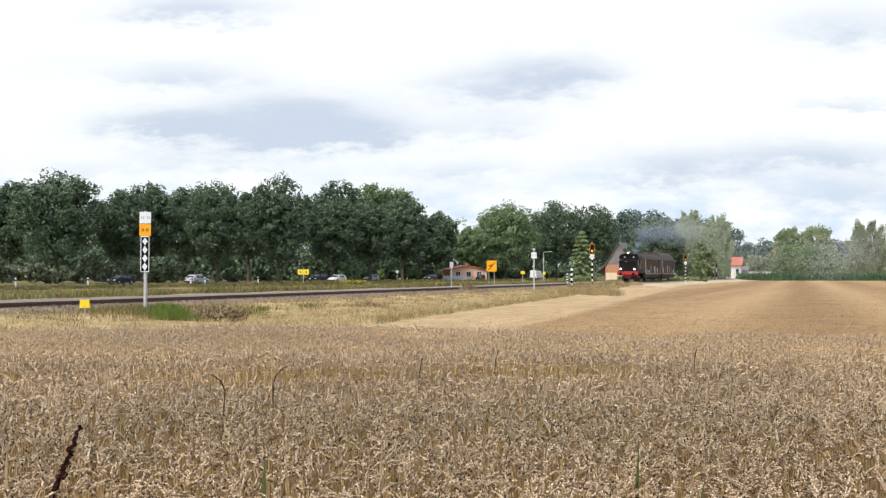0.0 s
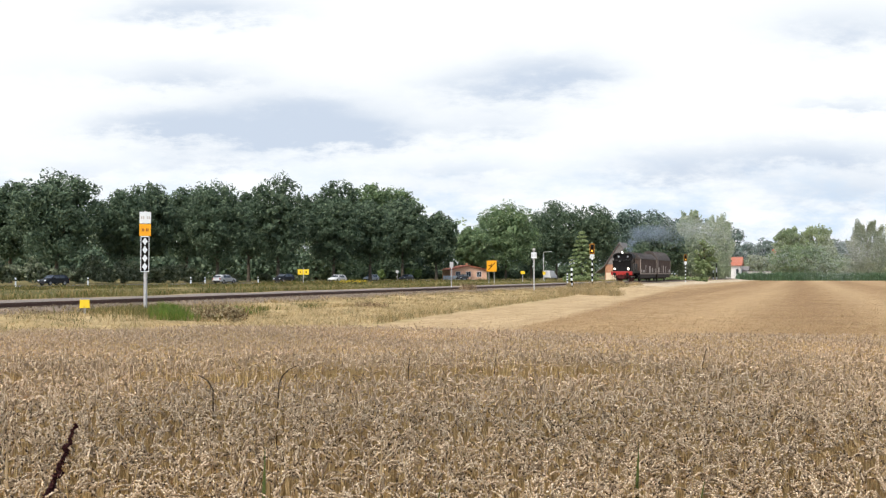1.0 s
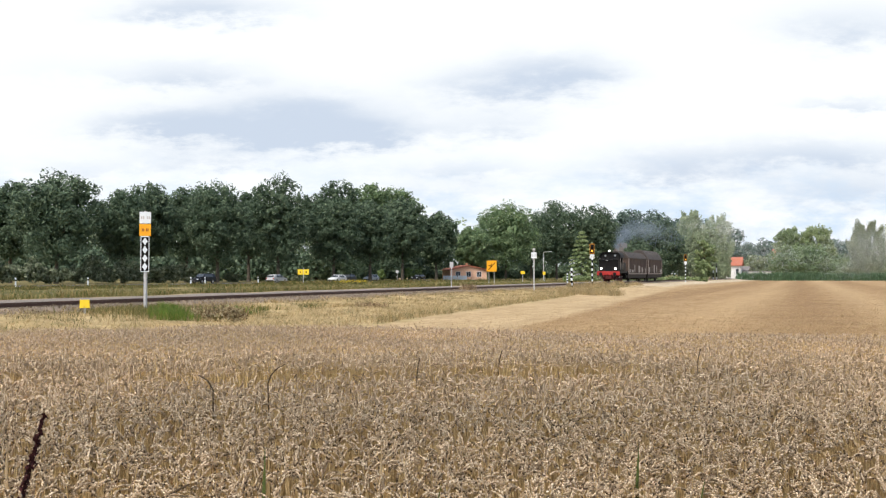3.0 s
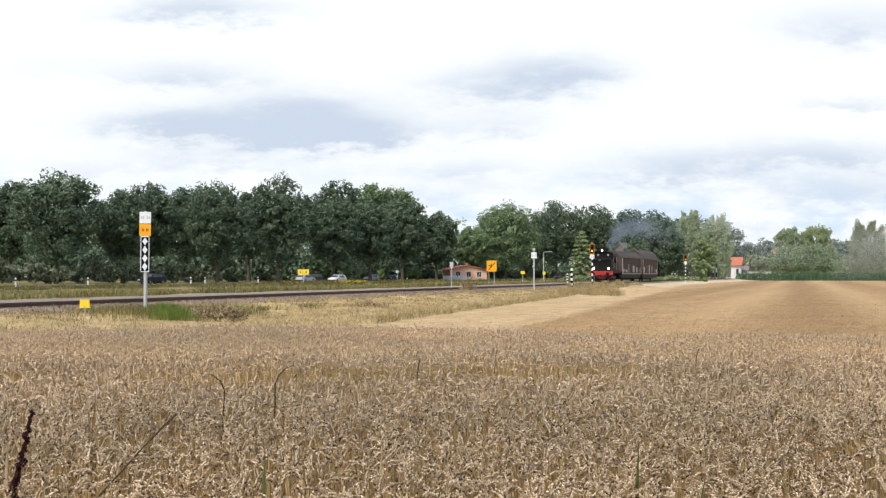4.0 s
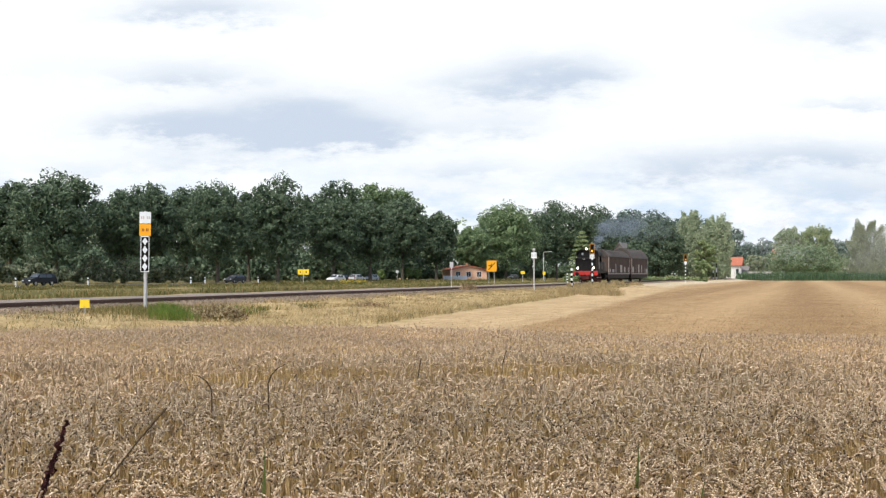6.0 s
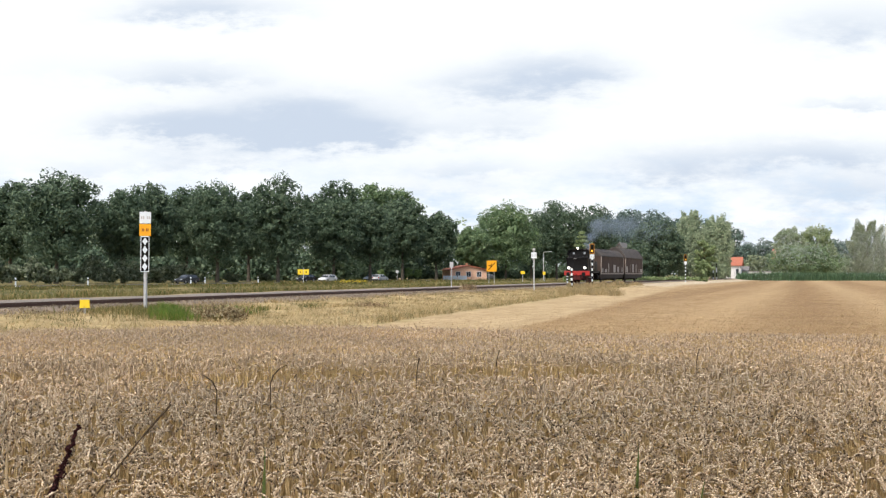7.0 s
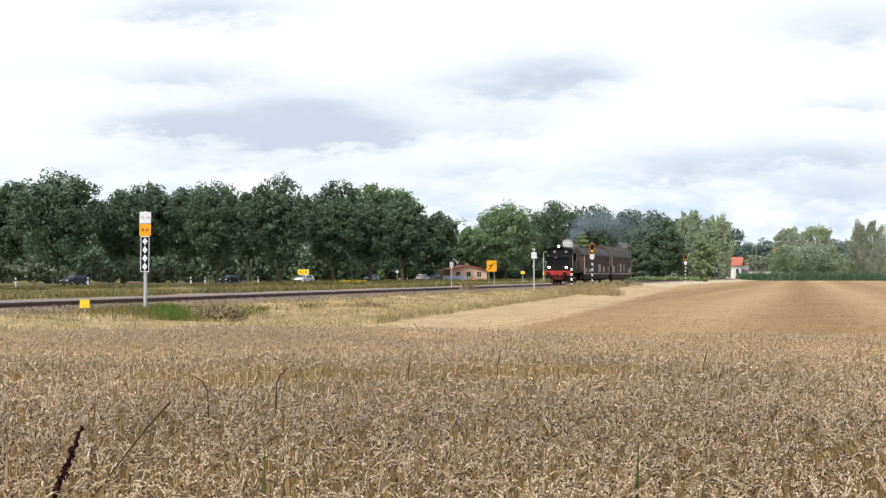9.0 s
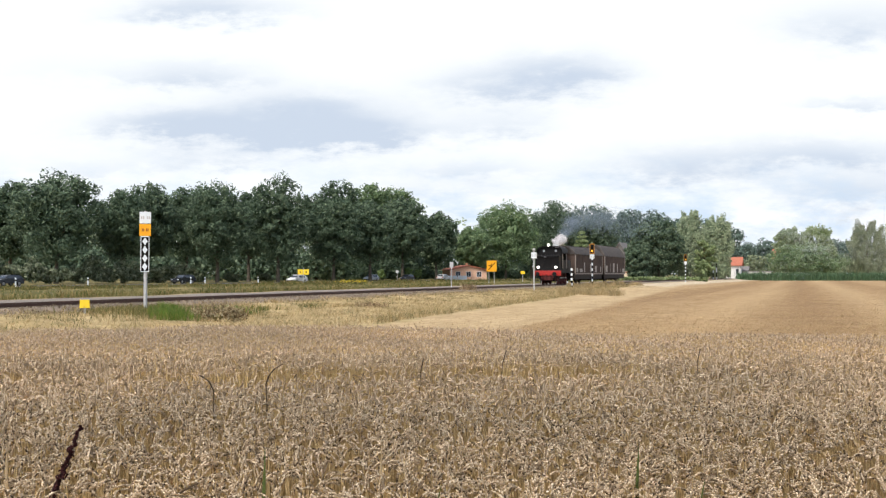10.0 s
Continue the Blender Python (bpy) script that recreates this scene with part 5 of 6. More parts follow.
def banded_pole(ob, h, r, first, bands, z0=0.0):
    n = bands
    for i in range(n):
        a, b = z0 + h * i / n, z0 + h * (i + 1) / n
        part("pole_band", rod((0, 0, a), (0, 0, b), r, r, 12), SIGN_WHITE if (i + first) % 2 else SIGN_BLACK, ob, "white painted band" if (i + first) % 2 else "black painted band", 0.6)


def build_crossing_signal(px, v):
    p = on_track(track_at(px, v), v)
    s = FOCAL / p.y
    z0 = ground_z(p)
    ob = thing("crossing_signal", "orange crossing signal with white plate on black-white banded pole", "railway signal", pose(p.x, p.y, z0, 0, 0, -12), "level crossing signals beside the track")
    H = 4.5
    banded_pole(ob, H - 1.45, 0.075, 1, 11)
    part("mast_top", rod((0, 0, H - 1.5), (0, 0, H - 0.1), 0.05, 0.05, 10), MAST_GREY, ob)
    head = part("signal_head", box(-0.235, 0.235, -0.16, -0.08, H - 1.08, H - 0.04, 0.03), SIGNAL_ORANGE, ob, "orange signal board")
    part("black_screen", box(-0.185, 0.185, -0.176, -0.162, H - 1.01, H - 0.10, 0.005), SIGN_BLACK, head, "black backing screen")
    for dz in (0.3, 0.78):
        bm = rod((0, -0.16, H - dz), (0, -0.30, H - dz), 0.13, 0.14, 18)
        part("hood", bm, SIGN_BLACK, head, smooth_angle=0.6)
        part("lens", rod((0, -0.30, H - dz), (0, -0.31, H - dz), 0.10, 0.10, 18), AMBER_ON if dz > 0.5 else SIGN_BLACK, head, "amber lens", 0.6)
    wp = part("white_plate", box(-0.235, 0.235, -0.13, -0.09, H - 1.58, H - 1.14, 0.008), SIGN_WHITE, ob, "white number plate")
    text_bars(wp, -0.2, 0.2, H - 1.52, H - 1.24, -0.134, MAST_GREY, 2, 4)


def build_small_posts():
    # number post on the field side
    p = on_track(track_at(945, 3.6), 3.6)
    s = FOCAL / p.y
    z0 = ground_z(p)
    zz = lambda py: (485 - py) / s + EYE.z - z0
    ob = thing("number_post", "slim grey post with white number plate beside the track", "railway sign", pose(p.x, p.y, z0, 0, 0, -5))
    part("pole", rod((0, 0, -0.1), (0, 0, zz(441)), 0.055, 0.05, 12), MAST_GREY, ob, smooth_angle=0.6)
    a = plate(ob, "number_plate", -0.225, 0.225, zz(457.5), zz(447), SIGN_WHITE, -0.06, "white plate with faint number")
    text_bars(a, -0.16, 0.16, zz(455), zz(449), -0.081, MAST_GREY, 2, 3)
    part("cap", box(-0.12, 0.12, -0.09, -0.02, zz(444), zz(440), 0.02), MAST_GREY, ob)
    # short banded posts
    for px, v, h in ((1011.5, 3.2, 1.9), (1004, -4.0, 1.3)):
        p = on_track(track_at(px, v), v)
        ob = thing("warning_post", "short black and white banded post beside the track", "railway sign", pose(p.x, p.y, ground_z(p)), "banded posts beside the track")
        banded_pole(ob, h, 0.10, 0, 8)
    for px, top in ((1262, 468), (1268, 466)):
        p = at(px, 8.3)
        ob = thing("barrier_post", "grey and white post at the level crossing", "post", pose(p.x, p.y, 0), "posts at the level crossing")
        banded_pole(ob, (485 - top) / 8.3 + 1.6, 0.12, 1, 4)
    # orange detour board
    p = at(870, 13.5)
    z0 = ground_z(p)
    zz = lambda py: (485 - py) / 13.5 + EYE.z - z0
    ob = thing("detour_board", "square orange traffic board with black arrow figure on two posts", "traffic sign", pose(p.x, p.y, z0, 0, 0, 4))
    for x in (-0.35, 0.35):
        part("post", rod((x, 0.03, -0.1), (x, 0.03, zz(465)), 0.035, 0.035, 8), MAST_GREY, ob)
    bd = part("board", box(-0.66, 0.66, -0.04, 0.0, zz(481), zz(461.5), 0.02), SIGN_ORANGE, ob)
    c = zz(471)
    for (x0, z0_, x1, z1_) in ((-0.4, -0.5, 0.45, 0.45), (-0.05, -0.05, 0.02, 0.3), (-0.05, 0.0, -0.42, 0.05)):
        a_, b_ = Vector((x0, -0.045, c + z0_)), Vector((x1, -0.045, c + z1_))
        dd = (b_ - a_).normalized().cross(Vector((0, 1, 0))) * 0.045
        part("arrow_stroke", loft([[q + Vector((0, -y, 0)) for q in (a_ - dd, a_ + dd, b_ + dd, b_ - dd)] for y in (0.0, 0.006)]), SIGN_BLACK, bd)
    # yellow direction boards by the road
    p = at(537, 10.6)
    z0 = ground_z(p)
    zz = lambda py: (485 - py) / 10.6 + EYE.z - z0
    ob = thing("direction_sign", "two yellow direction boards on a grey post by the road", "traffic sign", pose(p.x, p.y, z0, 0, 0, 5))
    part("post", rod((0, 0.04, -0.1), (0, 0.04, zz(474)), 0.06, 0.05, 10), MAST_GREY, ob)
    for x0, x1 in ((-0.94, -0.06), (0.03, 0.9)):
        b = part("board", box(x0, x1, -0.05, 0.0, zz(486.5), zz(477), 0.02), SIGN_YELLOW, ob)
        part("text_bar", box((x0 + x1) / 2 - 0.1, (x0 + x1) / 2 + 0.1, -0.056, -0.05, zz(483), zz(480.5)), SIGN_BLACK, b)
    # second yellow board far off
    p = at(925, 9.0)
    z0 = ground_z(p)
    zz = lambda py: (485 - py) / 9.0 + EYE.z - z0
    ob = thing("direction_sign", "single small yellow board on a post by the road", "traffic sign", pose(p.x, p.y, z0, 0, 0, 5))
    part("post", rod((0, 0.04, -0.1), (0, 0.04, zz(480)), 0.05, 0.05, 8), MAST_GREY, ob)
    part("board", box(-0.42, 0.42, -0.04, 0.0, zz(485.5), zz(480), 0.02), SIGN_YELLOW, ob)
    # road delineators
    for px in (28, 156, 338, 363, 457):
        s = road_s(px) * 1.05
        p = at(px, s)
        z0 = ground_z(p)
        ob = thing("delineator_post", "white roadside marker post with black stripe", "road post", pose(p.x, p.y, z0, 0, 0, 30), "marker posts along the road")
        part("post", box(-0.09, 0.09, -0.07, 0.07, -0.05, 1.15, 0.02), SIGN_WHITE, ob)
        part("stripe", box(-0.095, 0.095, -0.075, 0.075, 0.74, 0.92), SIGN_BLACK, ob)
    # round sign and grey sign by the road
    for px, s, top, hd in ((703, 9.0, 478, "round"), (799, 8.8, 464, "tall")):
        p = at(px, s) if hd == "round" else on_track(track_at(px, -5.0), -5.0)
        s = FOCAL / p.y
        z0 = ground_z(p)
        zz = lambda py: (485 - py) / s + EYE.z - z0
        ob = thing("road_sign", "grey road sign seen from behind on a thin post", "traffic sign", pose(p.x, p.y, z0, 0, 0, 8))
        part("post", rod((0, 0.03, -0.1), (0, 0.03, zz(top)), 0.04, 0.04, 8), MAST_GREY, ob)
        if hd == "round":
            part("disc", rod((0, 0.0, zz(top + 3)), (0, -0.03, zz(top + 3)), 0.32, 0.32, 24), MAST_GREY, ob)
        else:
            part("board", box(-0.17, 0.17, -0.03, 0.0, zz(top + 10), zz(top), 0.02), MAST_GREY, ob)
    # small yellow board below the street lamp
    p = at(963, 8.0)
    ob = thing("direction_sign", "small yellow-green board on a low post by the road", "traffic sign", pose(p.x, p.y, ground_z(p), 0, 0, 4))
    part("post", rod((0, 0.03, -0.1), (0, 0.03, 2.2), 0.05, 0.05, 8), MAST_GREY, ob)
    part("board", box(-0.32, 0.32, -0.04, 0.0, 1.4, 2.1, 0.02), SIGN_YELLOW, ob)
    # street lamp behind the crossing
    p = at(962, 7.6)
    ob = thing("street_lamp", "slim grey street lamp with short arm", "street lamp", pose(p.x, p.y, 0))
    zt = (485 - 447) / 7.6 + EYE.z
    part("pole", rod((0, 0, -0.1), (0, 0, zt), 0.09, 0.06, 10), MAST_GREY, ob)
    part("arm", rod((0, 0, zt), (1.4, 0, zt + 0.15), 0.04, 0.04, 8), MAST_GREY, ob)
    part("lamp_head", box(1.2, 1.9, -0.14, 0.14, zt + 0.08, zt + 0.22, 0.04), MAST_GREY, ob)


# ---------------- cars ----------------
def car(name, paint, label, kind="estate"):
    """Front towards local -y, standing on z = 0."""
    ob = thing(name, label, "car" if kind != "van" else "van", Matrix(), "cars on the road")
    L, W = 4.5, 1.76
    if kind == "van":
        L, W = 6.0, 2.1
    lower = {"estate": [(-2.25, 0.32), (-2.25, 0.62), (-2.1, 0.76), (-1.25, 0.93), (2.05, 0.97), (2.22, 0.85), (2.25, 0.34)],
             "suv": [(-2.2, 0.36), (-2.25, 0.75), (-2.1, 0.92), (-1.2, 1.05), (2.1, 1.08), (2.22, 0.9), (2.25, 0.38)],
             "van": [(-3.0, 0.35), (-3.0, 0.9), (-2.8, 1.1), (-2.2, 1.25), (2.9, 1.3), (3.0, 1.0), (3.0, 0.36)]}[kind]
    upper = {"estate": [(-1.2, 0.92), (-0.45, 1.40), (0.2, 1.47), (1.3, 1.44), (1.75, 1.33), (2.12, 0.97)],
             "suv": [(-1.15, 1.04), (-0.5, 1.58), (0.2, 1.66), (1.6, 1.62), (1.9, 1.5), (2.15, 1.08)],
             "van": [(-2.2, 1.24), (-1.5, 2.0), (-1.2, 2.55), (2.9, 2.6), (2.96, 2.5), (2.98, 1.3)]}[kind]

    def shell(pts, widths):
        bm = bmesh.new()
        loft([[(x * w, y, z) for (y, z), w in zip(pts, widths)] for x in (-W / 2, W / 2)], bm=bm)
        bmesh.ops.bevel(bm, geom=[e for e in bm.edges], offset=0.05, segments=2, affect="EDGES")
        return bm
    part("body", shell(lower, [1] * len(lower)), paint, ob, smooth_angle=0.6)
    part("cabin", shell(upper, [0.97] + [0.80] * (len(upper) - 2) + [0.95]), paint, ob, smooth_angle=0.6)
    zb, zt = (upper[0][1] + 0.05, upper[2][1] - 0.12)
    if kind != "van":
        for sd in (-1, 1):
            for y0, y1 in ((-0.55, 0.35), (0.43, 1.3)):
                xb, xt = sd * W * 0.485, sd * W * 0.405
                b0 = y0 - (0.3 if y0 < 0 else 0)
                bm = loft([[(xb + o, b0, zb), (xb + o, y1, zb), (xt + o, y1, zt), (xt + o, y0 + 0.08, zt)] for o in (sd * 0.012, sd * 0.03)])
                part("side_window", bm, CAR_GLASS, ob, "grey side window")
    y0, z0 = upper[0]
    y1, z1 = upper[1]
    for nm, (ya, za), (yb, zb2), o in (("windscreen", (y0, z0), (y1, z1), -0.03), ("rear_window", upper[-1], upper[-2], 0.03)):
        if kind == "van" and nm == "rear_window":
            continue
        p0, p1 = Vector((0, ya, za)).lerp(Vector((0, yb, zb2)), 0.12), Vector((0, ya, za)).lerp(Vector((0, yb, zb2)), 0.92)
        bm = loft([[(-W * 0.42, p0.y + q, p0.z + 0.01), (W * 0.42, p0.y + q, p0.z + 0.01), (W * 0.36, p1.y + q, p1.z + 0.01), (-W * 0.36, p1.y + q, p1.z + 0.01)] for q in (o, o * 0.3)])
        part(nm, bm, CAR_GLASS, ob, "grey glass")
    ends = (-L / 2, L / 2)
    for sd in (-1, 1):
        part("headlight", box(sd * W * 0.36 - 0.17, sd * W * 0.36 + 0.17, -L / 2 - 0.015, -L / 2 + 0.1, 0.62, 0.75, 0.02), SIGN_WHITE, ob, "clear headlight")
        part("tail_light", box(sd * W * 0.42 - 0.1, sd * W * 0.42 + 0.1, L / 2 - 0.1, L / 2 + 0.012, 0.66, 0.9, 0.02), LOCO_RED, ob, "red tail light")
        part("mirror", box(sd * (W / 2 + 0.08) - 0.09, sd * (W / 2 + 0.08) + 0.09, -0.75, -0.6, 0.95, 1.08, 0.03), paint, ob)
        part("bumper", box(-W / 2 + 0.1, W / 2 - 0.1, ends[(sd + 1) // 2] - 0.04, ends[(sd + 1) // 2] + 0.04, 0.3, 0.5, 0.02), TYRE, ob)
    wheels = []
    for y in (-L * 0.31, L * 0.29):
        for sd in (-1, 1):
            w = part("wheel", rod((-0.1, 0, 0), (0.1, 0, 0), 0.32, 0.32, 24), TYRE, ob, "black tyre", 0.6)
            w.location = (sd * (W / 2 - 0.09), y, 0.32)
            bm = rod((-0.108, 0, 0), (0.108, 0, 0), 0.20, 0.20, 20)
            for k in range(5):
                a = math.tau * k / 5
                rod((sd * 0.11, 0, 0), (sd * 0.11, 0.18 * math.cos(a), 0.18 * math.sin(a)), 0.025, 0.02, 6, bm)
            part("rim", bm, LOCO_STEEL, w, "silver rim", 0.6)
            wheels.append(w)
    if kind == "estate":
        for q in ob.children:
            if q in wheels:
                q.location.y *= 0.91
            else:
                for vert in q.data.vertices:
                    vert.co.y *= 0.91
    return ob, wheels


ROAD_Z = 0.06


def build_road():
    a, b = ROAD_A - ROAD_DIR * 120, ROAD_A + ROAD_DIR * 260
    bm = loft([[q + ROAD_N * w + Vector((0, 0, z)) for w, z in ((-3.6, 0.0), (-3.5, ROAD_Z), (3.5, ROAD_Z), (3.6, 0.0))] for q in (a, b)])
    tagged(part("road", bm, ASPHALT), "grey asphalt road behind the railway", "road", kind="structure")
    for k in range(60):
        q = a + ROAD_DIR * (k * 6.0)
        bm = loft([[q + ROAD_DIR * t + ROAD_N * w + Vector((0, 0, ROAD_Z + z)) for w, z in ((-0.06, 0.001), (-0.06, 0.006), (0.06, 0.006), (0.06, 0.001))] for t in (0, 3.0)])
        ob = part("lane_mark", bm, SIGN_WHITE, bpy.data.objects["road"])


# ---------------- houses ----------------
def house(px, s, wid, dep, eave, ridge, wall, roof_mat, label, turn, windows, chimney=True, side_windows=()):
    p = at(px, s)
    ob = thing("house", label, "house", pose(p.x, p.y, 0, 0, 0, turn))
    w, d = wid / 2, dep / 2
    prof = [(-w, 0), (w, 0), (w, eave), (0, ridge), (-w, eave)]
    part("wall", loft([[(x, y, z) for x, z in prof] for y in (-d, d)]), wall, ob)
    sl = (ridge - eave) / w
    for sd in (-1, 1):
        o = 0.45
        pts = [(0, ridge + 0.06), (sd * (w + o), eave - sl * o + 0.06), (sd * (w + o), eave - sl * o + 0.22), (0, ridge + 0.26)]
        part("roof_slope", loft([[(x, y, z) for x, z in pts] for y in (-d - o, d + o)]), roof_mat, ob, "tiled roof slope")
    for x, z, ww, hh in windows:
        win = part("window", box(x - ww / 2, x + ww / 2, -d - 0.03, -d + 0.05, z, z + hh), WINDOW_DARK, ob, "dark window")
        bm = box(x - ww / 2 - 0.07, x + ww / 2 + 0.07, -d - 0.06, -d - 0.005, z - 0.07, z)
        box(x - ww / 2 - 0.07, x + ww / 2 + 0.07, -d - 0.06, -d - 0.005, z + hh, z + hh + 0.07, 0, bm)
        for q in (x - ww / 2 - 0.07, x - 0.03, x + ww / 2):
            box(q, q + 0.07, -d - 0.06, -d - 0.005, z, z + hh, 0, bm)
        part("window_frame", bm, SIGN_WHITE, win)
    for y, z, ww, hh in side_windows:
        win = part("window", box(-w - 0.03, -w + 0.05, y - ww / 2, y + ww / 2, z, z + hh), WINDOW_DARK, ob, "dark window")
        part("window_sill", box(-w - 0.10, -w - 0.005, y - ww / 2 - 0.08, y + ww / 2 + 0.08, z - 0.08, z), SIGN_WHITE, win)
    if chimney:
        part("chimney", box(0.3, 0.9, -0.3, 0.3, ridge - 0.8, ridge + 0.8), BRICK_RED, ob)
    return ob


def build_houses():
    house(1299, 6.9, 4.2, 3.6, 4.0, 5.7, PLASTER_WHITE, ROOF_RED, "small white house with red tiled roof", 68, [(0, 1.6, 0.8, 1.3)], False,
          [(-1.0, 1.7, 0.7, 1.2), (0.9, 1.7, 0.7, 1.2)])
    house(1314, 6.8, 3.0, 2.6, 2.6, 3.4, PLASTER_WHITE, ROOF_GREY, "low white annexe beside the white house", 68, [(0, 1.2, 0.6, 0.9)], False, [(0, 1.3, 0.7, 1.0)])
    h = house(1102, 7.9, 6.4, 6.0, 3.6, 8.4, BRICK_RED, ROOF_GREY, "brick crossing house with steep grey roof", -24,
              [(1.2, 2.2, 0.9, 1.1)], False)
    for sd in (-1, 1):
        prof = [(sd * 2.6, 4.42), (sd * 3.6, 3.0), (sd * 5.6, 1.75), (sd * 5.6, 1.9), (sd * 3.6, 3.2), (sd * 2.6, 4.66)]
        part("eave_flare", loft([[(x, y, z) for x, z in prof] for y in (-3.5, 3.5)]), ROOF_GREY, h, "flared lower roof edge")
    # grey shingle panel that also paints the overhang's shade on the gable
    part("gable_shade_cladding", loft([[(x, y, z) for x, z in ((-3.0, 3.75), (3.0, 3.75), (0, 8.3))] for y in (-3.06, -3.005)]), ROOF_GREY, h, "grey gable cladding, darkened by the overhang's painted shade")
    part("ground_floor", box(-3.03, 3.03, -3.03, 3.03, 0, 1.9, 0.01), PLASTER_CREAM, h, "cream plastered ground floor")
    house(822, 6.6, 10.4, 6.0, 2.6, 3.7, SALMON, ROOF_RED, "low salmon house with orange roof behind the trees", 20,
          [(-3, 0.9, 1.2, 1.3), (0, 0.9, 1.2, 1.3), (3, 0.9, 1.2, 1.3)])
    house(1381, 5.4, 5.0, 4.0, 6.6, 9.6, PLASTER_CREAM, ROOF_RED, "tall house with red roof among garden trees", 70, [(0, 6.2, 1.0, 1.3)])
    house(-2, 7.2, 6.0, 8.0, 4.2, 6.6, PLASTER_CREAM, ROOF_RED, "house with orange roof behind the trees", 10, [(0, 1.2, 1.2, 1.3)])
    house(712, 6.3, 3.0, 6.0, 2.2, 3.6, PLASTER_CREAM, ROOF_RED, "small cream building behind the trees", 12, [(0, 0.8, 1.0, 1.1)])
    # white panels standing in for parked white vans before the low house
    p = at(806, 6.78)
    ob = thing("white_van_panels", "row of white panels standing in for vans before the low salmon house", "fence", pose(p.x, p.y, 0, 0, 0, 0))
    for k in range(5):
        part("van_panel", box(-3.2 + k * 1.25, -3.2 + k * 1.25 + 1.18, -0.04, 0.04, 0.1, 1.2, 0.02), SIGN_WHITE, ob)
    for px, w in ((1330, 3.4), (1357, 2.0)):
        p = at(px, 6.4)
        ob = thing("garden_shed", "low white garden wall with flat roof", "shed", pose(p.x, p.y, 0))
        part("wall", box(-w / 2, w / 2, -1, 1, 0, 2.3, 0.02), PLASTER_WHITE, ob)
        part("roof", box(-w / 2 - 0.2, w / 2 + 0.2, -1.2, 1.2, 2.3, 2.45, 0.02), ROOF_GREY, ob)


# ---------------- weeds in the wheat and on the verge ----------------
def dock(py_top, dist):
    """Dark red seed stalk of dock that sways in the wind; its foot is the pivot."""
    sc = FOCAL / dist
    zt = (EYE.z + (485 - py_top) / sc) / math.cos(radians(21.5))
    ob = thing("dock_stalk", "dark red-brown dock seed stalk standing in the wheat", "weed", Matrix())
    rng = np.random.default_rng(9)
    part("stem", rod((0, 0, 0), (0, 0, zt), 0.006, 0.002, 7), DOCK_SEED, ob)
    c, r = [], []
    z = zt - 0.42
    while z < zt:
        f = (zt - z) / 0.42
        a = rng.uniform(0, math.tau)
        k = 0.5 + 0.5 * math.sin(z * 105 + math.sin(z * 37) * 2)
        c.append((math.cos(a) * 0.010 * k, math.sin(a) * 0.010 * k, z))
        r.append(0.004 + 0.019 * min(1, f * 1.3) * (0.35 + 0.65 * k))
        z += 0.008
    v, t = leaf_cloud(rng, np.array(c), np.array(r), 44, 0.0055, 0.9)
    s = new("seed_head", np_mesh("seed_head", v, t, DOCK_SEED))
    s.parent = ob
    return ob


def stalk(top, curve, label, mat, thick=0.004, head=0.0):
    """A tall grass stalk from a pivot at its foot; curve: sideways bow of the tip."""
    ob = thing("grass_stalk", label, "weed", Matrix())
    rings = []
    n = 20
    x = z = 0.0
    for i in range(n + 1):
        f = i / n
        a = curve * max(0, f - 0.8) / 0.2
        r = thick * (1 - 0.55 * f) + (head if f > 0.88 else 0)
        rings.append([(x + r * math.cos(q * math.tau / 6), r * math.sin(q * math.tau / 6), z) for q in range(6)])
        x += math.sin(a) * top / n
        z += math.cos(a) * top / n
    part("stem", loft(rings), mat, ob, smooth_angle=1.0)
    return ob


def blade_leaf(px, py, dist, lean, label, mat):
    """Broad green grass leaf that shows above the ears."""
    sc = FOCAL / dist
    p = at(px, sc)
    zt = EYE.z + (485 - py) / sc
    ob = thing("grass_leaf", label, "weed", pose(p.x, p.y, 0))
    rings = []
    for i in range(9):
        f = i / 8
        w = 0.015 * (1 - f ** 3) + 0.0008
        x = lean * f ** 2.5
        rings.append([(x - w, 0, zt * f), (x, 0.004, zt * f), (x + w, 0, zt * f), (x, -0.002, zt * f)])
    part("leaf", loft(rings), mat, ob, smooth_angle=1.0)
    return ob


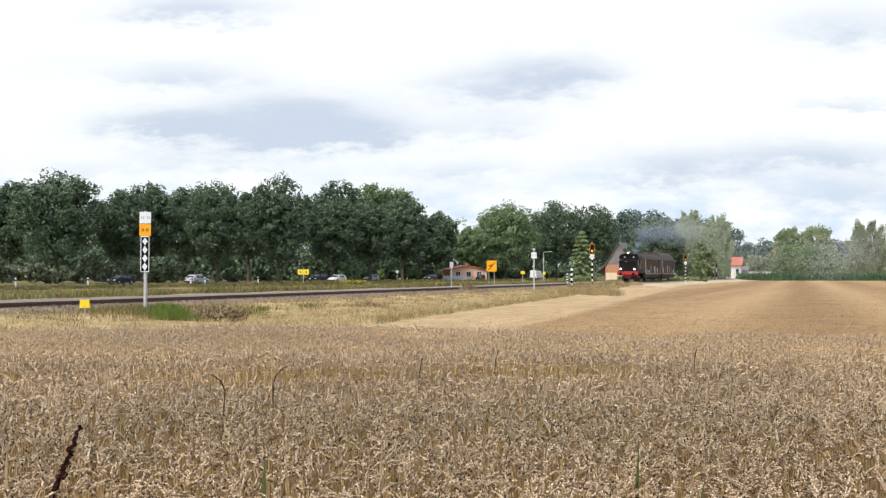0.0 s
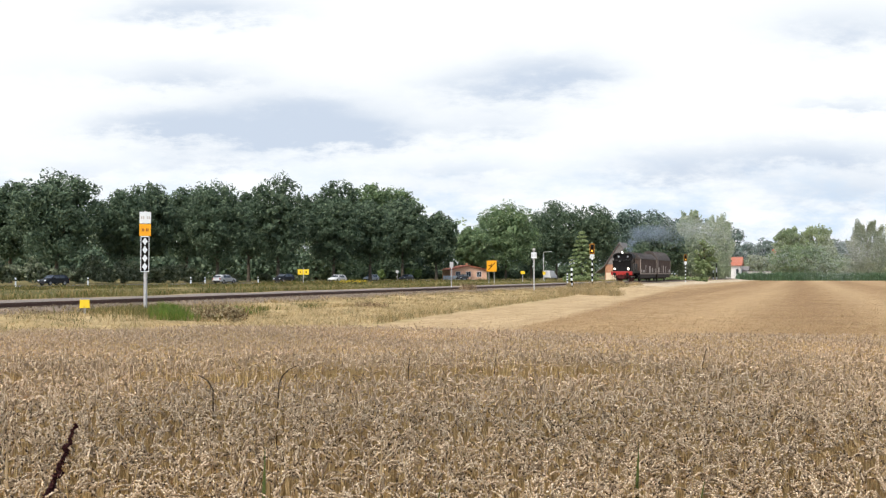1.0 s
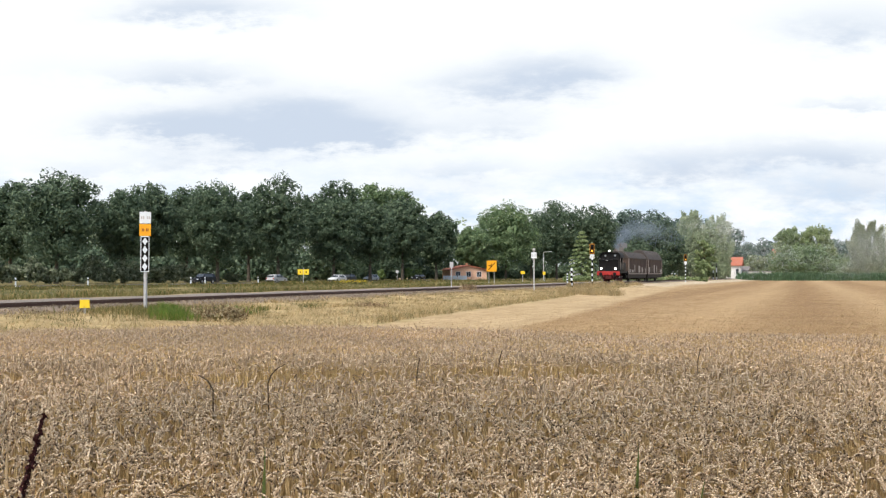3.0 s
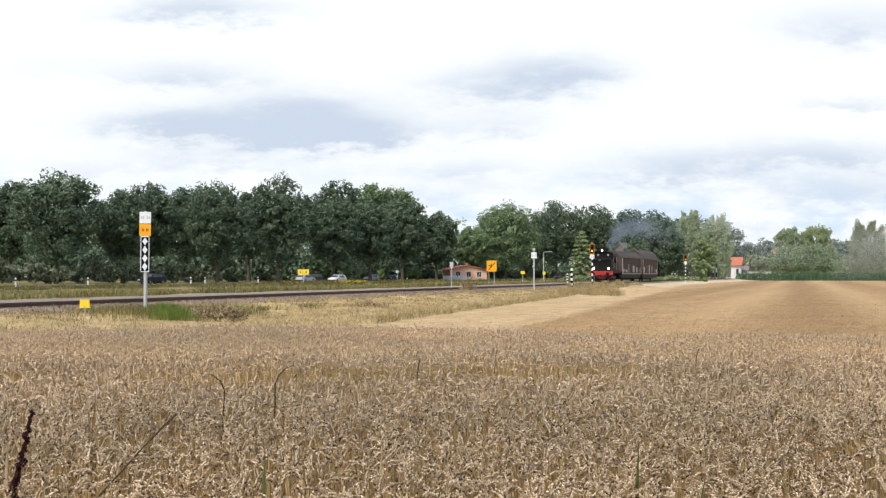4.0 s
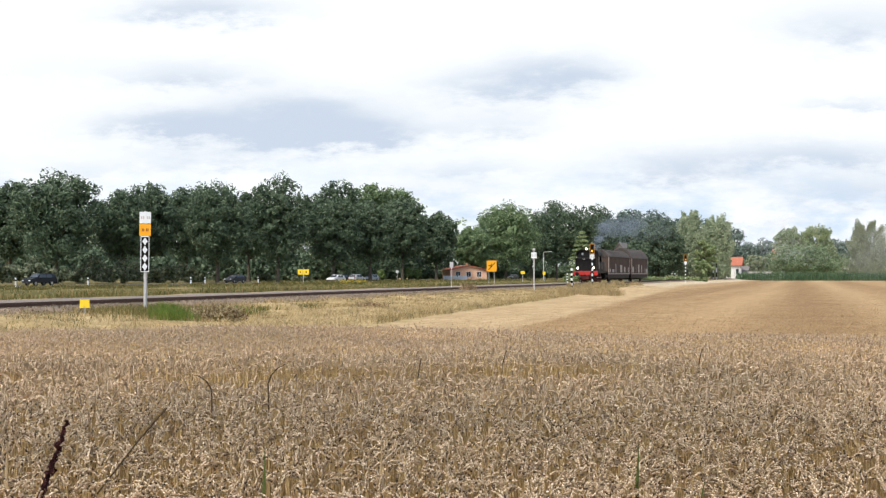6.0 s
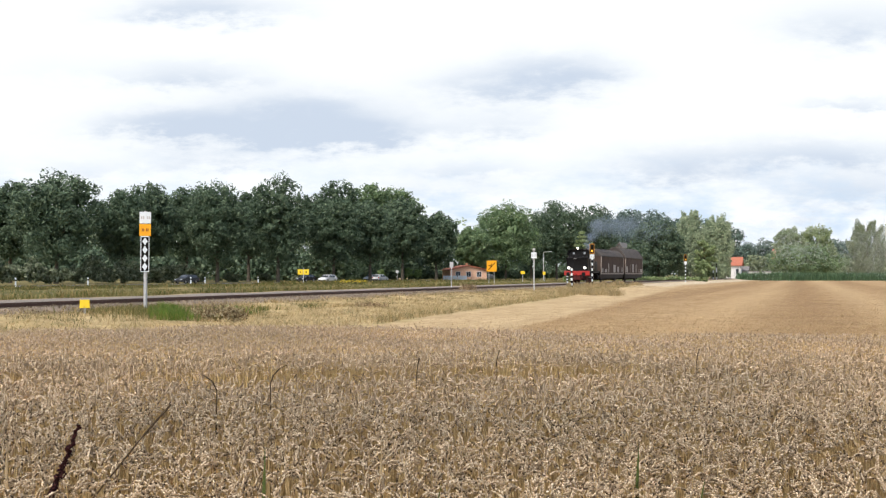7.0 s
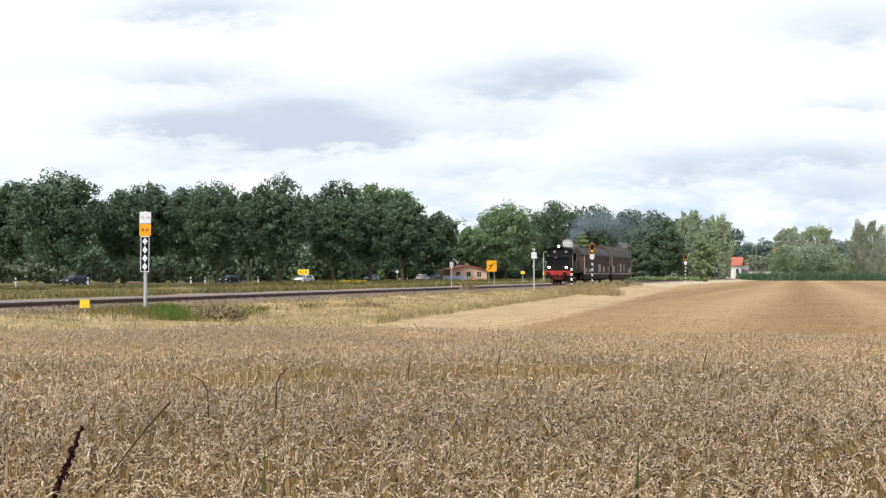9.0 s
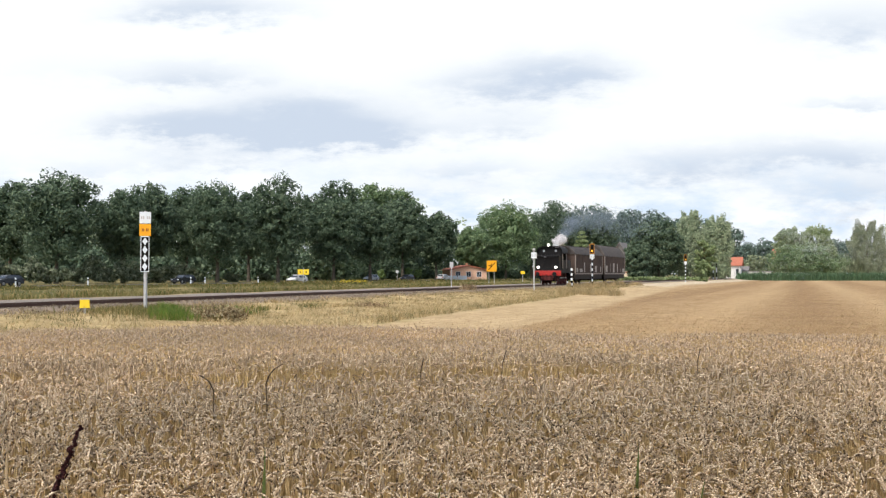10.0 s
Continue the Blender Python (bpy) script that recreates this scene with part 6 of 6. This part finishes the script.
def build_weeds():
    rngb = np.random.default_rng(91)
    spots = [(x, 50.0 + rngb.uniform(-1.5, 1.5), 543 + rngb.uniform(-4, 8), 34, 576) for x in range(340, 424, 10)]
    mass("withered_bush", "withered pale brown leafy weeds on the verge", "weeds", WEED_PALE, spots, 92, 16, 0.05)
    rng = np.random.default_rng(19)
    spots, heights = [], []
    for _ in range(620):
        px = rng.uniform(-10, 1000)
        q = on_road(px, rng.uniform(5.0, 30.0))
        m = int(rng.integers(14, 46))
        r = rng.uniform(0.2, 0.9)
        spots.append(np.stack([q.x + rng.normal(0, r, m), q.y + rng.normal(0, r, m), np.full(m, ground_z(q) - 0.02)], 1))
        heights.append(np.full(m, rng.uniform(0.15, 0.45) if px < 470 else rng.uniform(0.25, 0.8)))
    blades("roadside_weeds", np.concatenate(spots), np.concatenate(heights), 0.03, ROAD_WEED, "tall patchy weeds along the road edge", "weeds", rng, 0.45)
    spots, heights = [], []
    for _ in range(150):
        q = on_track(rng.uniform(-70, 10), rng.uniform(-13.5, -10.0))
        m, r = int(rng.integers(12, 36)), rng.uniform(0.15, 0.5)
        spots.append(np.stack([q.x + rng.normal(0, r, m), q.y + rng.normal(0, r, m), np.full(m, ground_z(q) - 0.03)], 1))
        heights.append(np.full(m, rng.uniform(0.25, 0.75)))
    blades("track_weeds", np.concatenate(spots), np.concatenate(heights), 0.014, ROAD_WEED, "uneven green-brown weeds behind the track", "weeds", rng, 0.5)
    rng = np.random.default_rng(20)
    for px, dist, half, hgt, n, mat, label in (
            (382, 36.0, 0.85, 0.62, 110, WEED_BROWN, "brown withered dock plants on the verge"), (376, 35.8, 0.85, 0.5, 160, DRY_GRASS, "dry straw among withered weeds"),
            (398, 36.8, 0.8, 0.34, 500, GREEN_GRASS, "low green weeds on the verge"), (646, 47.5, 0.8, 0.3, 420, WEED_BROWN, "brown withered weeds on the bank"),
            (828, 74.0, 0.5, 0.7, 250, WEED_BROWN, "brown withered weeds on the bank"), (545, 45.0, 0.8, 0.3, 160, MIX_GRASS, "green tuft on the bank"),
            (205, 36.0, 1.4, 0.24, 450, MIX_GRASS, "greenish grass tufts on the bank"), (455, 40.0, 0.9, 0.28, 200, MIX_GRASS, "green tuft on the bank")):
        c = at(px, FOCAL / dist)
        pts = np.stack([c.x + rng.normal(0, half * 0.55, n), c.y + rng.normal(0, 0.5, n), np.full(n, ground_z(c) - 0.02)], 1)
        blades("weed_clump", pts, hgt, 0.016 if mat is not WEED_BROWN else 0.022, mat, label, "weeds", rng, 0.55)
    rng = np.random.default_rng(21)
    n = 2600
    s = 46.0
    x = rng.normal(303, 17, n)
    ss = rng.uniform(47, 54, n)
    pts = np.array([(*at(a, b).xy, ground_z(at(a, b)) - 0.01) for a, b in zip(x, ss)])
    blades("green_grass_patch", pts, 0.42, 0.012, GREEN_GRASS, "fresh green grass patch at the foot of the mast", "grass", rng, 0.4)
    n = 240
    x = rng.normal(620, 15, n)
    ss = rng.uniform(9.6, 10.2, n)
    pts = np.stack([(x - 784) / ss, FOCAL / ss, np.full(n, 0.05)], 1)
    blades("yellow_flowers", pts, 0.6, 0.045, FLOWER_YELLOW, "yellow flowering plants by the road", "flowers", rng, 0.4)


# ---------------- smoke ----------------
def puff(name, label, mat, seed, r, count, size, stretch=(1.15, 1.0, 0.8)):
    """A drifting cloud of tiny flakes."""
    rng = np.random.default_rng(seed)
    k = 7
    cen = rng.normal(0, 0.42, (k, 3)) * r * np.array(stretch)
    idx = rng.integers(0, k, count)
    p = cen[idx] + rng.normal(0, 0.36, (count, 3)) * r * np.array(stretch)
    a = rng.normal(0, 1, (count, 3)) * size
    b = rng.normal(0, 1, (count, 3)) * size
    blk = np.stack([p, p + a, p + b], 1)
    tris = np.arange(count * 3).reshape(-1, 3)
    return tagged(new(name, np_mesh(name, blk.reshape(-1, 3), tris, mat)), label, "smoke" if mat is not STEAM_WHITE else "steam")


# ---------------- build ----------------
build_ground()
build_track()
build_stones()
build_road()
SKY = build_sky()
LOCO, LOCO_WHEELS = build_locomotive()
WAGON_A, WHEELS_A = build_wagon(4.05, "covered goods wagon with brown side panels and arched roof", 1)
WAGON_B, WHEELS_B = build_wagon(4.50, "taller covered goods wagon with brown side panels and arched roof", 2, 11.4)
build_tall_mast()
build_marker_box()
build_crossing_signal(1048, 3.6)
build_crossing_signal(1213, 3.6)
build_small_posts()
build_houses()
build_trees()
build_maize()
build_grass()
build_weeds()
build_wheat()

CAR_BLACK = surface("car_black", (0.022, 0.025, 0.031), 0.25, 0.0, 0.1, 1.0, 0.0)
CAR_GREY = surface("car_grey", (0.055, 0.060, 0.070), 0.28, 0.2, 0.1, 1.0, 0.0)
CAR_SILVER = surface("car_silver", (0.56, 0.58, 0.60), 0.3, 0.15, 0.1, 1.0, 0.0)
CAR_WHITE = surface("car_white", (0.72, 0.73, 0.74), 0.35, 0.0, 0.05, 1.0, 0.0)
CARS = [
    (car("car", CAR_BLACK, "dark grey hatchback driving along the road"), -1.75, 1, [(0, 215), (0.5, 156), (1, 95), (1.5, 31), (2, -36), (2.7, -135), (4, -330), (10, -1100)]),
    (car("car", CAR_SILVER, "silver-white estate car driving away along the road"), 1.75, -1, [(0, 350), (1.5, 420), (2.7, 475), (3.8, 531), (5.5, 610), (7, 673), (8.5, 730), (10, 785)]),
    (car("car", CAR_BLACK, "black off-road car driving along the road", "suv"), -1.75, 1, [(0, 565), (1.5, 470), (2.7, 385), (3.8, 289), (5.5, 123), (7, -40), (8.5, -220), (10, -410)]),
    (car("car", CAR_GREY, "dark grey hatchback driving along the road"), -1.75, 1, [(0, 762), (1.5, 696), (2.7, 633), (3.8, 568), (5.5, 455), (7, 331), (8.5, 187), (10, 13)]),
    (car("car", CAR_BLACK, "dark grey estate car driving along the road"), -1.75, 1, [(0, 852), (1.5, 800), (2.7, 754), (3.8, 704), (5.5, 631), (7, 542), (8.5, 445), (10, 325)]),
    (car("car", CAR_WHITE, "white hatchback that pulls out onto the road"), 5.2, 1, [(0, 597), (5.5, 597), (7, 580), (8.5, 547), (10, 526)]),
    (car("car", CAR_SILVER, "silver car parked beside the road"), -5.5, 1, [(0, 657), (10, 657)]),
    (car("car", CAR_GREY, "dark grey car coming along the road"), -1.75, 1, [(0, 1120), (5, 950), (9, 770), (10, 721)]),
    (car("van", CAR_WHITE, "white panel van driving away along the road", "van"), 1.75, -1, [(0, 950), (1, 974), (2.5, 1007), (4, 1040), (7, 1100), (10, 1160)]),
]
DOCK = dock(752, 3.6)
STALKS = [(stalk(1.13, 1.5, "thin brown bent grass stalk above the wheat", STALK_DARK, 0.0075, 0.002), 6.2, 484),
          (stalk(1.18, -2.0, "thin dry grass stalk bent over the wheat", STALK_DARK, 0.0065, 0.003), 5.5, 382),
          (stalk(1.02, 0.25, "thin upright grass stalk above the wheat", STALK_DARK, 0.0045, 0.0022), 7.4, 734),
          (stalk(1.02, 0.4, "thin upright grass stalk above the wheat", STALK_DARK, 0.0045, 0.0022), 8.2, 880),
          (stalk(1.00, 0.4, "thin upright grass stalk above the wheat", STALK_DARK, 0.0045, 0.0022), 8.6, 1236),
          (stalk(1.2, 0.1, "long leaning dry grass stalk above the wheat", STALK_DARK, 0.0056, 0.0018), 3.9, 185)]
for args in ((466, 790, 3.7, 0.01, "green grass leaf in the wheat", BLADE_GREEN), (668, 780, 3.9, 0.02, "brownish grass leaf in the wheat", WEED_BROWN),
             (12, 780, 3.8, 0.01, "brownish grass leaf in the wheat", WEED_BROWN), (735, 856, 3.4, 0.09, "green grass leaf in the wheat", BLADE_GREEN),
             (1205, 848, 3.5, 0.08, "green grass leaf in the wheat", BLADE_GREEN), (1120, 788, 4.0, 0.02, "green grass leaf in the wheat", BLADE_GREEN),
             (885, 845, 3.5, -0.06, "brownish grass leaf in the wheat", WEED_BROWN)):
    blade_leaf(*args)
SMOKE = [(puff("smoke_puff", "thin dark grey smoke drifting behind the chimney", SMOKE_DARK, 400 + i, r, n, sz), a)
         for i, (r, n, sz, a) in enumerate((
             (0.4, 2600, 0.018, (0.1, 4.9, 4.4)), (0.6, 6000, 0.018, (0.3, 5.6, 5.4)), (1.05, 17000, 0.018, (0.7, 7.2, 6.6)),
             (1.6, 27000, 0.018, (1.4, 10.5, 7.4)), (1.9, 18000, 0.018, (2.2, 15.5, 7.3)), (2.4, 13000, 0.018, (3.5, 21.0, 7.0))))]
HAZE = [(puff("smoke_haze", "thin bluish smoke haze over the field edge", SMOKE_PALE, 430 + i, r * 1.5, n, 0.023, (1.6, 1.0, 0.8)), px, py, s, dx)
        for i, (px, py, s, r, n, dx) in enumerate(((1262, 428, 8.6, 3.2, 16000, 150), (1335, 455, 8.4, 3.6, 17000, 110), (1400, 450, 8.2, 4.0, 20000, 130), (1465, 452, 8.0, 4.2, 32000, 150), (1530, 440, 8.0, 4.4, 40000, 170),
                                           (1165, 404, 9.0, 2.2, 15000, 300), (1225, 408, 8.8, 2.4, 16000, 290)))]
STEAM = [(puff("steam_puff", "small white cloud of steam above the boiler", STEAM_WHITE, 460 + i, r, n * 3, 0.022, (0.85, 0.85, 1.0)), t0, end)
         for i, (r, n, t0, end) in enumerate(((0.34, 2600, 7.1, (0.0, 3.4, 4.05)), (0.44, 3200, 7.9, (0.1, 3.9, 4.45)), (0.50, 3000, 8.3, (0.4, 4.7, 4.65))))]

SPEED = 3.95


def motions():
    times = [i * 0.5 for i in range(21)]
    base = lambda t, y: on_track(39.5 - SPEED * t + y, 0, RAIL_Z)
    for ob, y in ((LOCO, 0.0), (WAGON_A, 5.9), (WAGON_B, 5.9 + 13.7)):
        rows = []
        for t in (0, 2.5, 5, 7.5, 10):
            p = base(t, y)
            rows.append((t, pose(p.x, p.y, p.z, 0, 0, TRACK_TURN)))
        walk(ob, rows)
    for wheels, r in ((LOCO_WHEELS, 0.52), (WHEELS_A, 0.46), (WHEELS_B, 0.46)):
        step = math.degrees(SPEED / r) * 0.125
        for w in wheels:
            loc = w.location.copy()
            walk(w, [(i * 0.125, pose(loc.x, loc.y, loc.z, step * i)) for i in range(81)])
    for (ob, wheels), off, sense, rows in CARS:
        rz = math.degrees(math.atan2(ROAD_DIR.y, ROAD_DIR.x)) - 90 + (0 if sense > 0 else 180)
        out = []
        for t, px in rows:
            p = on_road(px, off)
            out.append((t, pose(p.x, p.y, ROAD_Z if abs(off) < 3 else 0.03, 0, 0, rz)))
        walk(ob, out)
        if len(rows) > 2:
            for w in wheels:
                loc = w.location.copy()
                ang, prev, spins = 0.0, None, []
                for i in range(101):
                    t = i * 0.1
                    k = max(j for j in range(len(rows) - 1) if rows[j][0] <= t)
                    (t0, a), (t1, b) = rows[k], rows[k + 1]
                    q = on_road(a + (b - a) * (t - t0) / (t1 - t0), off)
                    if prev is not None:
                        ang += min(80.0, math.degrees((q - prev).length / 0.32))
                    prev = q
                    spins.append((t, pose(loc.x, loc.y, loc.z, ang)))
                walk(w, spins)
    # clouds drift slowly
    walk(SKY, [(0, pose(0, 0, 1.65, 0, 0, 0)), (10, pose(0, 0, 1.65, 0, 0, -0.4))])
    # weeds sway
    tips = [(0, 145), (0.5, 141), (1, 136), (1.5, 146), (2, 138), (2.5, 130), (2.7, 106), (3.2, 62), (3.8, 36), (4.0, 54), (4.2, 90), (4.5, 155), (4.7, 152), (5, 122), (5.5, 104), (5.8, 112), (6.4, 130), (7, 142), (7.5, 148), (8.5, 146), (9, 149), (10, 146)]
    foot = at(-63, FOCAL / 3.6)
    walk(DOCK, [(t, pose(foot.x, foot.y, 0, 0, math.degrees(math.atan2((x + 63) / FOCAL * 3.6, 1.1)), 0)) for t, x in tips])
    for k, (ob, d, px) in enumerate(STALKS[:-1]):
        f = at(px, FOCAL / d)
        walk(ob, [(t, pose(f.x, f.y, 0, 0, 2.2 * math.sin(t * 1.7 + k * 1.3) + 1.2 * math.sin(t * 3.1 + k), 0)) for t in times])
    rows = []
    for t, x, y, lean in ((0, 330, 905, 64), (1.5, 320, 905, 64), (2.7, 330, 890, 62), (3.3, 335, 800, 54), (3.8, 322, 745, 46), (4.0, 312, 728, 42), (4.5, 230, 680, 21), (5.0, 258, 690, 30), (5.5, 283, 713, 36),
                          (6.5, 296, 715, 38), (7.5, 305, 713, 39), (8.5, 298, 707, 38), (9, 299, 709, 38), (9.5, 330, 760, 48), (10, 350, 850, 58)):
        ln = 1.2
        px_m = FOCAL / 3.9
        tip = Vector(((x - 784) / px_m, 3.9, EYE.z + (485 - y) / px_m))
        a = radians(lean)
        rows.append((t, pose(tip.x - ln * math.sin(a), tip.y, tip.z - ln * math.cos(a), 0, lean, 0)))
    walk(STALKS[-1][0], rows)
    # smoke follows the engine and trails off; steam rises late
    for ob, a in SMOKE:
        rows = []
        for t in times:
            p = base(t, a[1])
            q = p + TN * a[0]
            rows.append((t, pose(q.x, q.y, RAIL_Z + a[2] + 0.15 * math.sin(t + a[1]), 0, 0, TRACK_TURN + 8 * math.sin(t * 0.5 + a[1]))))
        walk(ob, rows)
    for i, (ob, px, py, s, dx) in enumerate(HAZE):
        p0, p1 = at(px, s), at(px + dx, s)
        z = EYE.z + (485 - py) / s
        walk(ob, [(0, pose(p0.x, p0.y, z)), (5, pose((p0.x + p1.x) / 2, (p0.y + p1.y) / 2, z + 1)), (10, pose(p1.x, p1.y, z + 2))])
    for ob, t0, end in STEAM:
        rows = []
        for t in times:
            f = min(1, max(0, (t - t0) / 1.2))
            y, z, x = 3.55 + (end[1] - 3.55) * f, 2.2 + (end[2] - 2.2) * f, end[0] * f
            q = base(t, y) + TN * x
            rows.append((t, pose(q.x, q.y, RAIL_Z + z, 0, 0, 10 * math.sin(t))))
        walk(ob, rows)


motions()
